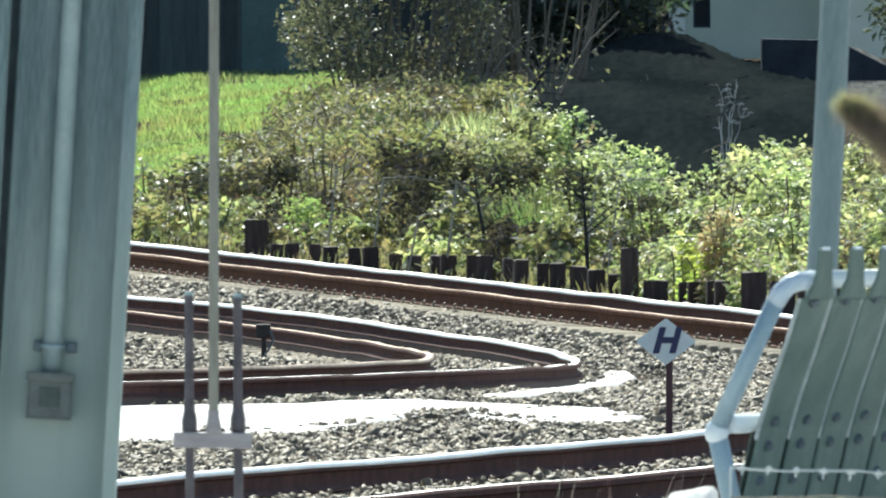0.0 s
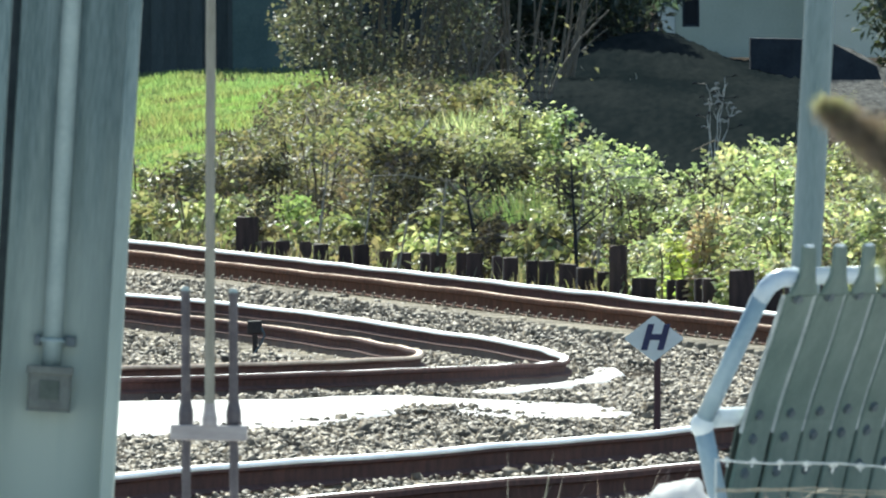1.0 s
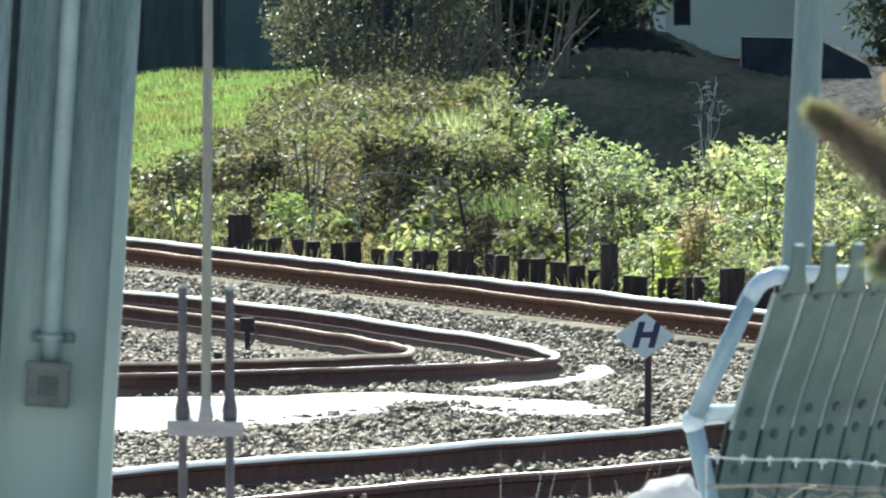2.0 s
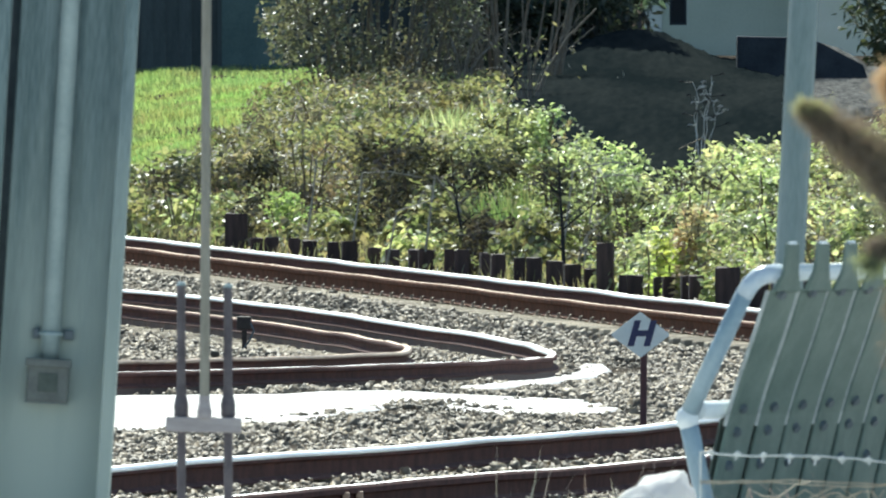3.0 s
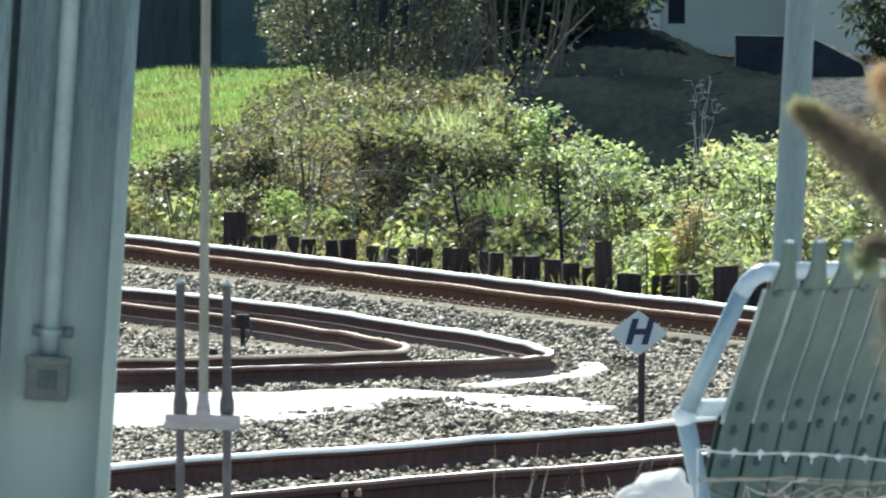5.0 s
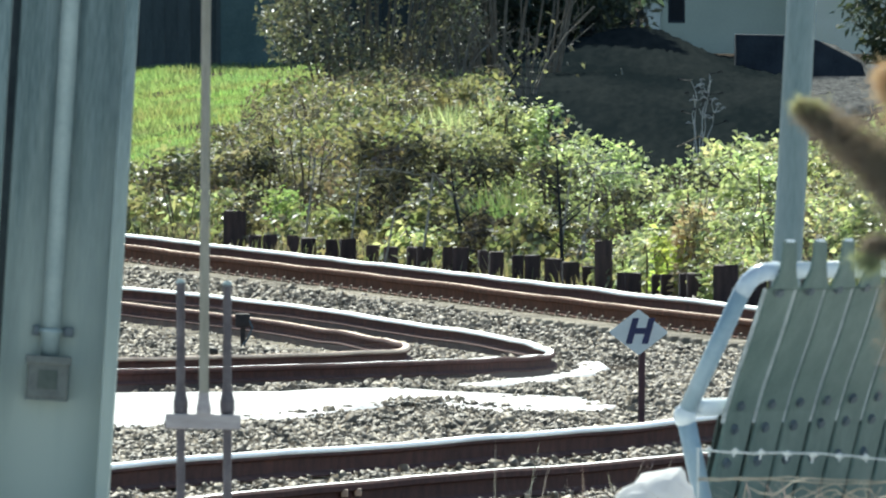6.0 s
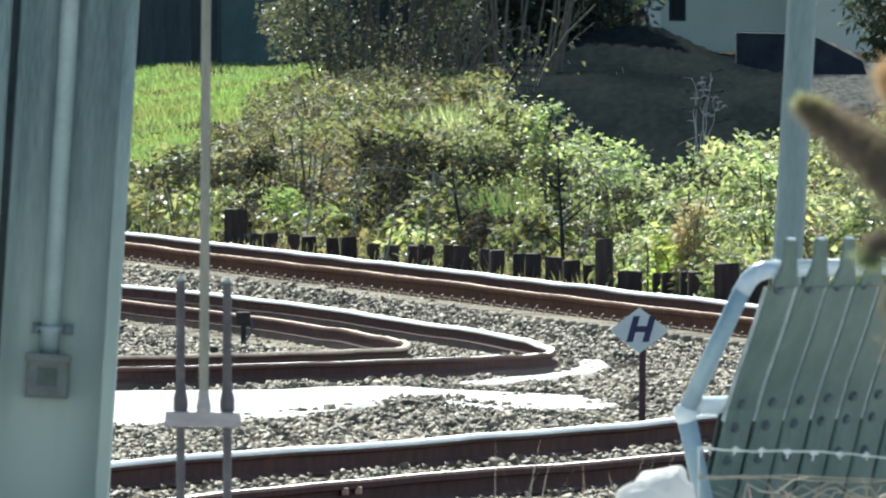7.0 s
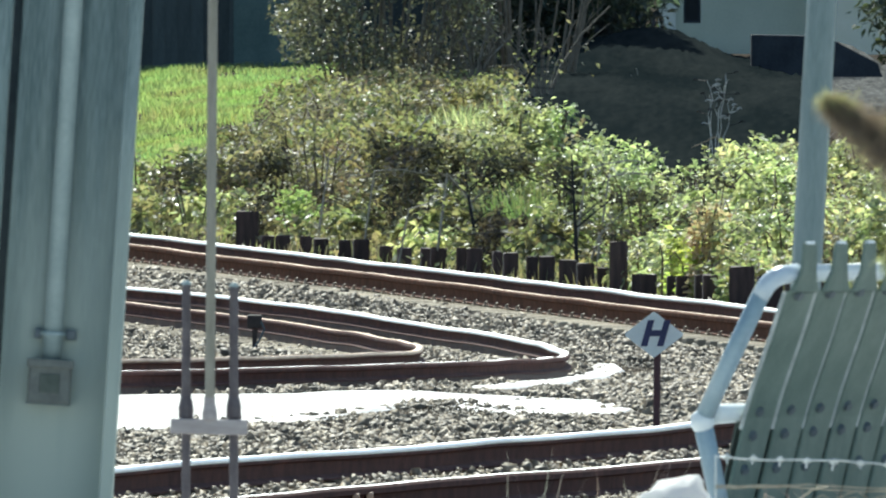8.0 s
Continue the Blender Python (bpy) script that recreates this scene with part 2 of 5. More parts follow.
L_MAUVE = leaf_mat("dull_mauve_brown_leaf", [(0.10, 0.085, 0.065), (0.17, 0.145, 0.11), (0.24, 0.205, 0.15), (0.30, 0.28, 0.17)], 0.3, 0.42, 0.5, sat=0.6)
L_ROT = leaf_mat("rotting_brown_leaf", [(0.07, 0.05, 0.042), (0.12, 0.09, 0.075), (0.17, 0.135, 0.115)], 0.15, 0.2, 0.8)
# Dark leaf colour that imitates the shade inside gaps between bushes.
L_GAPSHADE = leaf_mat("shaded_gap_leaf", [(0.050, 0.044, 0.036), (0.085, 0.075, 0.060), (0.14, 0.122, 0.088)], 0.1, 0.2, 0.9)
L_DARK = leaf_mat("dark_hedge_leaf", [(0.075, 0.085, 0.06), (0.13, 0.14, 0.095), (0.20, 0.205, 0.14)], 0.6, 0.4, 0.38, sat=0.42)
L_HEDGE = leaf_mat("dark_green_needle", [(0.030, 0.045, 0.026), (0.055, 0.078, 0.042), (0.09, 0.115, 0.06)], 0.2, 0.3, 0.6)
L_CONIFER = leaf_mat("conifer_needle", [(0.040, 0.060, 0.061), (0.064, 0.092, 0.088), (0.090, 0.122, 0.110)], 0.0, 0.32, 0.8)
L_GRASS = leaf_mat("grass_blade", [(0.13, 0.21, 0.07), (0.20, 0.30, 0.10), (0.29, 0.40, 0.15)], 0.3, 0.58, 0.5, sat=0.74)
L_LIME = leaf_mat("lime_weed_leaf", [(0.30, 0.34, 0.08), (0.42, 0.45, 0.11), (0.52, 0.54, 0.17)], 0.4, 0.55, 0.5, sat=0.8)
L_TAN = leaf_mat("tan_withered_leaf", [(0.40, 0.22, 0.11), (0.52, 0.34, 0.17), (0.58, 0.45, 0.22), (0.62, 0.54, 0.26)], 0.3, 0.5, 0.5, (1.4, 1.35, 1.0), 0.60)
L_RUSTY = leaf_mat("withered_leaf", [(0.40, 0.20, 0.09), (0.52, 0.28, 0.13), (0.58, 0.36, 0.17), (0.60, 0.45, 0.22)], 0.2, 0.5, 0.6, (1.4, 1.2, 1.0), 0.72)
L_STRAWY = leaf_mat("straw_yellow_plume", [(0.32, 0.27, 0.13), (0.42, 0.36, 0.17), (0.48, 0.43, 0.23)], 0.1, 0.5, 0.8, (1.3, 1.2, 0.9), 0.8)
L_PLUME = leaf_mat("dry_plume", [(0.20, 0.125, 0.08), (0.27, 0.17, 0.105), (0.33, 0.225, 0.125)], 0.1, 0.5, 0.8, (1.3, 1.15, 1.0))


# ---- building blocks ----
def empty(name, x, y, z, label, category, group="", kind="", rx=0, ry=0, rz=0):
    ob = new(name)
    ob.matrix_world = pose(x, y, z, rx, ry, rz)
    ob.empty_display_size = 0.1
    return tagged(ob, label, category, group, kind)


def part(name, bm, material, parent, label="", smooth=False):
    """One bmesh as one mesh object under a thing or a part."""
    me = bpy.data.meshes.new(name)
    bmesh.ops.recalc_face_normals(bm, faces=bm.faces)
    bm.to_mesh(me)
    bm.free()
    if smooth:
        for p in me.polygons:
            p.use_smooth = True
    for m in (material if isinstance(material, (list, tuple)) else [material]):
        me.materials.append(m)
    ob = new(name, me)
    if parent is not None:
        ob.parent = parent
    return tagged(ob, label) if label else ob


def raw(name, v, f, material, parent=None, smooth=False, label=""):
    """Many small faces at once, from arrays."""
    me = bpy.data.meshes.new(name)
    v, f = np.asarray(v, dtype=np.float32), np.asarray(f, dtype=np.int32)
    k = f.shape[1]
    me.vertices.add(len(v))
    me.vertices.foreach_set("co", v.ravel())
    me.loops.add(f.size)
    me.loops.foreach_set("vertex_index", f.ravel())
    me.polygons.add(len(f))
    me.polygons.foreach_set("loop_start", np.arange(len(f), dtype=np.int32) * k)
    me.polygons.foreach_set("loop_total", np.full(len(f), k, dtype=np.int32))
    if smooth:
        me.polygons.foreach_set("use_smooth", np.ones(len(f), dtype=bool))
    me.update(calc_edges=True)
    me.materials.append(material)
    ob = new(name, me)
    if parent is not None:
        ob.parent = parent
    return tagged(ob, label) if label else ob


def box(bm, x0, x1, y0, y1, z0, z1, edge=0.0):
    r = bmesh.ops.create_cube(bm, size=1.0)
    vs = r["verts"]
    for v in vs:
        v.co = Vector(((x0 + x1) / 2 + v.co.x * (x1 - x0), (y0 + y1) / 2 + v.co.y * (y1 - y0), (z0 + z1) / 2 + v.co.z * (z1 - z0)))
    if edge:
        es = list({e for v in vs for e in v.link_edges})
        bmesh.ops.bevel(bm, geom=es, offset=edge, segments=2, affect="EDGES", profile=0.5)
    return bm


def tube(bm, pts, r0, r1=None, seg=10, caps=True):
    """A round bar along points."""
    r1 = r0 if r1 is None else r1
    pts = [Vector(p) for p in pts]
    rings = []
    side = None
    for i, p in enumerate(pts):
        d = (pts[min(i + 1, len(pts) - 1)] - pts[max(i - 1, 0)]).normalized()
        if side is None:
            side = d.orthogonal().normalized()
        side = (side - d * side.dot(d)).normalized()
        up = d.cross(side)
        r = r0 + (r1 - r0) * i / max(1, len(pts) - 1)
        rings.append([bm.verts.new(p + (side * math.cos(a) + up * math.sin(a)) * r) for a in [2 * math.pi * j / seg for j in range(seg)]])
    for a, b in zip(rings, rings[1:]):
        for j in range(seg):
            bm.faces.new((a[j], a[(j + 1) % seg], b[(j + 1) % seg], b[j]))
    if caps:
        bm.faces.new(rings[0][::-1])
        bm.faces.new(rings[-1])
    return bm


def lathe(bm, x, y, prof, seg=16):
    """A turned body round the upright axis at x, y: prof is (radius, height) pairs."""
    rings = [[bm.verts.new((x + r * math.cos(2 * math.pi * j / seg), y + r * math.sin(2 * math.pi * j / seg), z)) for j in range(seg)] for r, z in prof]
    for a, b in zip(rings, rings[1:]):
        for j in range(seg):
            bm.faces.new((a[j], a[(j + 1) % seg], b[(j + 1) % seg], b[j]))
    bm.faces.new(rings[0][::-1])
    bm.faces.new(rings[-1])
    return bm


rng = np.random.default_rng(7)


def leaves(pts, size, droop=0.3, slim=0.55, upward=0.6, face=None):
    """Folded leaves, two quads each, at the points: arrays of vertices and faces. face: the way each leaf's spray is turned."""
    n = len(pts)
    nrm = rng.normal(size=(n, 3))
    nrm[:, 2] = np.abs(nrm[:, 2]) + upward
    if face is not None:
        nrm = nrm * 0.62 + face
    nrm /= np.linalg.norm(nrm, axis=1)[:, None]
    t = rng.normal(size=(n, 3))
    t[:, 2] -= droop
    t -= nrm * (t * nrm).sum(1)[:, None]
    t /= np.linalg.norm(t, axis=1)[:, None]
    b = np.cross(nrm, t)
    s = size * rng.uniform(0.55, 1.35, n)
    w = s * slim * rng.uniform(0.8, 1.2, n)
    fold = rng.uniform(0.1, 0.4, n)
    def at(a, c, h):
        return pts + t * (s * a)[:, None] + b * (w * c)[:, None] + nrm * (w * fold * h)[:, None]
    v = np.stack([at(0, 0, 0), at(0.45, 0.5, 1), at(1, 0.08, 0.1), at(1, -0.08, 0.1), at(0.45, -0.5, 1), at(0.55, 0, 0)], 1).reshape(-1, 3)
    i = (np.arange(n) * 6)[:, None]
    f = np.concatenate([i + np.array([[0, 1, 2, 5]]), i + np.array([[0, 5, 3, 4]])], 0)
    return v, f


def blades(base, height, width, lean=0.35, bend=0.4):
    """Grass blades: three-step strips that bend over."""
    n = len(base)
    a = rng.uniform(0, 2 * np.pi, n)
    d = np.stack([np.cos(a), np.sin(a), np.zeros(n)], 1)
    sd = np.stack([-np.sin(a + 0.6), np.cos(a + 0.6), np.zeros(n)], 1)
    h = height * rng.uniform(0.5, 1.3, n)
    ln = rng.uniform(0, lean, n)
    bd = rng.uniform(0, bend, n)
    vs = []
    for q, ww in ((0, 1.0), (0.4, 0.9), (0.75, 0.6), (1.0, 0.12)):
        c = base + d * (h * (ln * q + bd * q * q))[:, None]
        c = c + np.array([0, 0, 1.0]) * (h * q * (1 - 0.35 * bd * q))[:, None]
        o = sd * (width * ww * 0.5)
        vs += [c - o, c + o]
    v = np.stack(vs, 1).reshape(-1, 3)
    i = (np.arange(n) * 8)[:, None]
    f = np.concatenate([i + np.array([[k, k + 1, k + 3, k + 2]]) for k in (0, 2, 4)], 0)
    return v, f


# ---- the lie of the land (metres over the yard's level; y is the way the camera looks) ----
LEVEL_Y = (0, 141, 150, 158, 177, 201, 215, 229, 263, 700)
LEVEL_Z = (0.62, 0.572, 0.487, 0.436, 0.364, 0.006, -0.050, 0.006, 0.0, 0.0)


def rail_level(y):
    """Height of the running surface, with its changes of slope eased."""
    return sum(np.interp(y + d, LEVEL_Y, LEVEL_Z) for d in (-4, -2, 0, 2, 4)) / 5


def near_x(y):
    return -1.73 + 0.1885 * (y - 141) - 0.00027 * (y - 141) * (y - 158)


def stump_line(x):
    """How far off the row of timber stumps stands at x."""
    return 263 - (np.clip(x, -6.5, 6.5) + 1.87) / 0.135


def land(x, y):
    d = y - stump_line(x)
    q = np.clip((d - 2) / (52 + 3.0 * np.clip(x, -5, 0)), 0, 1)
    rise = 1.27 * (0.6 * q + 0.4 * q * q * (3 - 2 * q))
    far = np.clip((y - 430) / 600, 0, 1) * 6
    near = np.clip((x - near_x(y)) / 1.067, 0, 1) * np.clip((176 - y) / 14, 0, 1)
    dip = 0.44 * np.clip((y - 303) / 14, 0, 1) * np.clip((x - 2.5) / 2.2, 0, 1)
    return rail_level(y) - 0.165 - 0.108 * near + rise + far - dip


def ground():
    xs = np.concatenate([[-2500, -900, -300, -100, -40, -20], np.arange(-12, 12.01, 0.4), [20, 40, 100, 300, 900, 2500]])
    ys = np.concatenate([[-2500, -800, -200, -60, 0, 40, 80, 110], np.arange(130, 340, 1.0), [350, 365, 380, 400, 450, 600, 900, 1600, 3000]])
    gx, gy = np.meshgrid(xs, ys)
    gz = land(gx, gy) + rng.normal(size=gx.shape) * np.where((gy > 160) & (gy < 212), 0.003, 0.012) * ((gy > 120) & (gy < 330))
    v = np.stack([gx, gy, gz], 2).reshape(-1, 3)
    nx = len(xs)
    j, i = np.meshgrid(np.arange(len(ys) - 1), np.arange(nx - 1), indexing="ij")
    a = (j * nx + i).ravel()
    f = np.stack([a, a + 1, a + nx + 1, a + nx], 1)
    ob = raw("ground", v, f, M_EARTH, smooth=True)
    return tagged(ob, "bare earth and fine ballast of a railway yard rising to a bank", "ground", kind="structure")


ground()


def platform():
    ob = empty("platform", 0, 0, 0, "raised concrete station platform the camera stands on", "platform", kind="structure")
    bm = bmesh.new()
    box(bm, -9, 9, -40, 79.2, -0.5, 1.74)
    part("platform_body", bm, M_CONCRETE, ob)
    bm = bmesh.new()
    box(bm, -9.08, 9.08, -40, 79.3, 1.743, 1.80, 0.01)
    part("coping", bm, M_PAVING, ob)
    return ob


platform()


# ---- tracks ----
def rail_profile(light=False):
    """Flat-bottomed rail 0.15 m high (a light one 0.105 m), as (side, height below the running surface)."""
    if light:
        half = [(0.028, -0.003), (0.034, -0.011), (0.034, -0.020), (0.033, -0.030), (0.010, -0.038), (0.008, -0.078), (0.024, -0.090), (0.050, -0.097), (0.050, -0.105)]
        return [(-0.021, 0.003), (0.021, 0.003)] + half + [(-a, b) for a, b in half[::-1]]
    half = [(0.029, -0.003), (0.036, -0.012), (0.036, -0.023), (0.036, -0.040), (0.010, -0.050), (0.008, -0.118), (0.030, -0.132), (0.062, -0.140), (0.062, -0.150)]
    return [(-0.022, 0.003), (0.022, 0.003)] + half + [(-a, b) for a, b in half[::-1]]


def rail(name, line, parent, top_mat, label, inner, body=None, light=False):
    """line: a list of (x, y, z) along the running surface; wheels polish the head's inner side, right (1) or left (-1)."""
    prof = rail_profile(light)
    bm = bmesh.new()
    rings = []
    for i, p in enumerate(line):
        a, b = Vector(line[max(i - 1, 0)]), Vector(line[min(i + 1, len(line) - 1)])
        d = b - a
        side = Vector((d.y, -d.x, 0)).normalized()
        rings.append([bm.verts.new(Vector(p) + side * s + Vector((0, 0, h))) for s, h in prof])
    m = len(prof)
    for a, b in zip(rings, rings[1:]):
        for j in range(m):
            f = bm.faces.new((a[j], a[(j + 1) % m], b[(j + 1) % m], b[j]))
            f.material_index = 1 if j in ((0, 1, 2, 3) if inner > 0 else (0, m - 1, m - 2, m - 3)) else 0
    bm.faces.new(rings[0])
    bm.faces.new(rings[-1][::-1])
    return part(name, bm, [body or M_RUST, top_mat], parent, label)




def sleeper_mesh():
    bm = bmesh.new()
    box(bm, -1.0, 1.0, -0.12, 0.12, -0.13, 0.0, 0.015)
    me = bpy.data.meshes.new("sleeper")
    bm.to_mesh(me)
    bm.free()
    me.materials.append(M_SLEEPER)
    return me


def clip_mesh():
    """A rail fastening: bent spring clip over a base plate."""
    bm = bmesh.new()
    box(bm, -0.10, 0.10, -0.06, 0.06, 0.0, 0.012, 0.003)
    for s in (-1, 1):
        tube(bm, [(s * 0.085, -0.035, 0.01), (s * 0.082, -0.035, 0.034), (s * 0.068, 0.0, 0.040), (s * 0.082, 0.035, 0.034), (s * 0.085, 0.035, 0.01)], 0.008, seg=6)
    me = bpy.data.meshes.new("rail_clip")
    bm.to_mesh(me)
    bm.free()
    me.materials.append(M_CLIP)
    return me


def baulk(line, parent):
    """An added dark strip for the shadow under a light rail, its edges uneven."""
    bm = bmesh.new()
    rings = []
    for i, p in enumerate(line):
        a, b = Vector(line[max(i - 1, 0)]), Vector(line[min(i + 1, len(line) - 1)])
        d = b - a
        side = Vector((d.y, -d.x, 0)).normalized()
        w = 0.046 + 0.006 * noise.noise((p[1] * 1.7, p[0], 2.2))
        rings.append([bm.verts.new(Vector(p) + side * q * w + Vector((0, 0, h + 0.006 * noise.noise((p[1] * 2.3, q, h))))) for q, h in ((-0.93, -0.1055), (0.93, -0.1055), (1, -0.112), (1, -0.20), (-1, -0.20), (-1, -0.112))])
    for a, b in zip(rings, rings[1:]):
        for j in range(6):
            bm.faces.new((a[j], a[(j + 1) % 6], b[(j + 1) % 6], b[j]))
    bm.faces.new(rings[0])
    bm.faces.new(rings[-1][::-1])
    return part("baulk", bm, M_STUMP, parent, "dark strip standing in for the shadow under the rail")


def track(label, left, right, y0, y1, mats, step=0.65, clips=True, light=False, clip_at=0.168):
    """left, right: functions that give (x, y, z) of each running surface by a running number s in metres."""
    ob = empty("railway_track", 0, 0, 0, label, "railway track", "narrow-gauge tracks")
    n = int((y1 - y0) / 0.4)
    ss = [y0 + (y1 - y0) * i / n for i in range(n + 1)]
    # Small waves in the rail's shape imitate heat shimmer.
    shimmer_wave = lambda p: (p[0] + 0.006 * noise.noise((p[1] * 0.5, 3.1, p[0])), p[1], p[2] + 0.010 * noise.noise((p[1] * 0.42, p[0], 7.7)))
    rail("rail", [shimmer_wave(left(s)) for s in ss], ob, mats[0], "rusty steel rail with a " + ("shiny" if mats[0] is M_RAIL_TOP else "dull brown") + " running surface", 1, mats[2] if len(mats) > 2 else None, light)
    rail("rail", [shimmer_wave(right(s)) for s in ss], ob, mats[1], "rusty steel rail with a " + ("shiny" if mats[1] is M_RAIL_TOP else "dull brown") + " running surface", -1, None, light)
    for side in ((left, right) if light else ()):
        baulk([shimmer_wave(side(s)) for s in ss], ob)
    sm, cm = sleeper_mesh(), clip_mesh()
    s = y0 + 0.3
    while s < y1 - 0.3:
        a, b = Vector(left(s)), Vector(right(s))
        c = (a + b) / 2
        d = b - a
        turn = math.degrees(math.atan2(d.y, d.x))
        tip = -math.degrees(math.atan2(d.z, math.hypot(d.x, d.y)))
        m = pose(c.x, c.y, c.z - 0.154, 0, tip, turn)
        o = new("sleeper", sm)
        o.matrix_world = m @ pose(0, random.uniform(-0.03, 0.03), 0, 0, 0, random.uniform(-1, 1))
        o.parent = ob
        for e in ((a, b) if clips else ()):
            o = new("rail_clip", cm)
            o.matrix_world = pose(e.x, e.y, e.z - clip_at, 0, tip, turn)
            o.parent = ob
        s += step
    return ob


GAUGE = 1.067


def arc(off):
    """The curve that bulges to the right, from its near limb round to its far limb; off moves it outwards."""
    def at(s):
        y = s
        r = 98.7 if y < 201 else 112.6
        a = math.asin((y - 201) / r)
        lift = float(np.interp(y, (202, 209), (0.043, 0.010)) if off < 0 else np.interp(y, (216, 224, 230), (0.0, 0.028, 0.042)))
        return (0.80 - r * (1 - math.cos(a)) + off * math.cos(a), y + off * math.sin(a), float(rail_level(y)) + lift)
    return at


def far_line(off):
    def at(s):
        return (-3.07 + (263 - s) * 0.135 + off * 0.991, s + off * 0.134, 0.018 if off < 0 else -0.004)
    return at


def near_line(off):
    def at(s):
        return (near_x(s) + off * 0.983, s - off * 0.185, float(rail_level(s)) - (0.108 if off > 0 else 0.0))
    return at


track("curved rusty narrow-gauge siding track laid in grey ballast", arc(-GAUGE), arc(0), 166, 243, (M_RUST_TOP, M_RAIL_TOP), clips=False, light=True)
track("straight rusty narrow-gauge main track laid in grey ballast below a bank", far_line(-GAUGE), far_line(0), 205, 285, (M_RUST_TOP, M_RAIL_TOP, M_RUST_RED), clip_at=0.150)
NEAR_TRACK = track("canted rusty narrow-gauge track laid in grey ballast by the platform", near_line(0), near_line(GAUGE), 128, 176, (M_RAIL_TOP, M_RAIL_TOP))


def joint_block(at):
    """A pale packing block bolted to the web of the nearer rail."""
    x, y, z = near_line(GAUGE)(at)
    bm = bmesh.new()
    box(bm, x + 0.012, x + 0.050, y - 0.06, y + 0.02, z - 0.072, z - 0.032, 0.006)
    part("joint_block", bm, M_PEACH, NEAR_TRACK, "pale peach joint block")


joint_block(141.72)
joint_block(142.08)


# ---- pale paths let into the ballast ----
def spread(outline):
    """The outline widened, mostly along the camera's view, so no shaded side shows; it runs out under the stones."""
    n = len(outline)
    area = sum(outline[i - 1][0] * outline[i][1] - outline[i][0] * outline[i - 1][1] for i in range(n))
    out = []
    for i, (x, y) in enumerate(outline):
        (ax, ay), (bx, by) = outline[i - 1], outline[(i + 1) % n]
        nx, ny = (by - ay) * 0.1, -(bx - ax)
        k = math.copysign(1.0, area) / max(math.hypot(nx, ny), 1e-6)
        out.append((x + 0.05 * nx * k, y + 0.8 * ny * k))
    return out


def slab_path(name, outline, label, lift=0.035):
    bm = bmesh.new()
    top = [bm.verts.new((x, y, float(land(x, y)) + lift)) for x, y in outline]
    mid = [bm.verts.new((*p, float(land(*p)) - 0.02)) for p in spread(outline)]
    bot = [bm.verts.new((v.co.x, v.co.y, v.co.z - 0.15)) for v in mid]
    n = len(outline)
    bm.faces.new(top)
    for i in range(n):
        bm.faces.new((top[i], mid[i], mid[(i + 1) % n], top[(i + 1) % n]))
        bm.faces.new((mid[i], bot[i], bot[(i + 1) % n], mid[(i + 1) % n]))
    bmesh.ops.triangulate(bm, faces=[f for f in bm.faces if len(f.verts) > 4])
    ob = part(name, bm, M_CONCRETE, None)
    return tagged(ob, label, "path", kind="structure")


PATH_A = [(-2.9, 164.0), (-2.9, 176.0), (-1.8, 177.2), (-1.05, 177.6), (-0.8, 179.6), (-0.3, 180.4), (0.0, 177.8), (0.6, 175.4), (0.93, 174.3), (1.10, 171.0),
          (0.9, 170.7), (0.6, 169.4), (0.3, 170.0), (0.05, 172.0), (-0.3, 172.8), (-0.5, 171.2), (-0.7, 168.6), (-1.25, 166.8), (-2.0, 164.4)]
PATH_B = [(0.03, 183.0), (0.26, 189.0), (0.68, 196.2), (0.90, 200.2), (0.97, 203.6), (1.08, 206.6), (1.20, 206.4), (1.24, 203.6), (1.13, 199.4), (0.97, 196.4), (0.70, 189.0), (0.28, 182.5)]
slab_path("path", PATH_A, "sun-bleached pale concrete walkway between the tracks", 0.019)
slab_path("path", PATH_B, "narrow pale strip of concrete beside the curve", 0.020)


def inside(px, py, poly):
    c = np.zeros(px.shape, bool)
    n = len(poly)
    for i in range(n):
        (x0, y0), (x1, y1) = poly[i], poly[i - 1]
        hit = ((y0 > py) != (y1 > py)) & (px < (x1 - x0) * (py - y0) / (y1 - y0 + 1e-9) + x0)
        c ^= hit
    return c


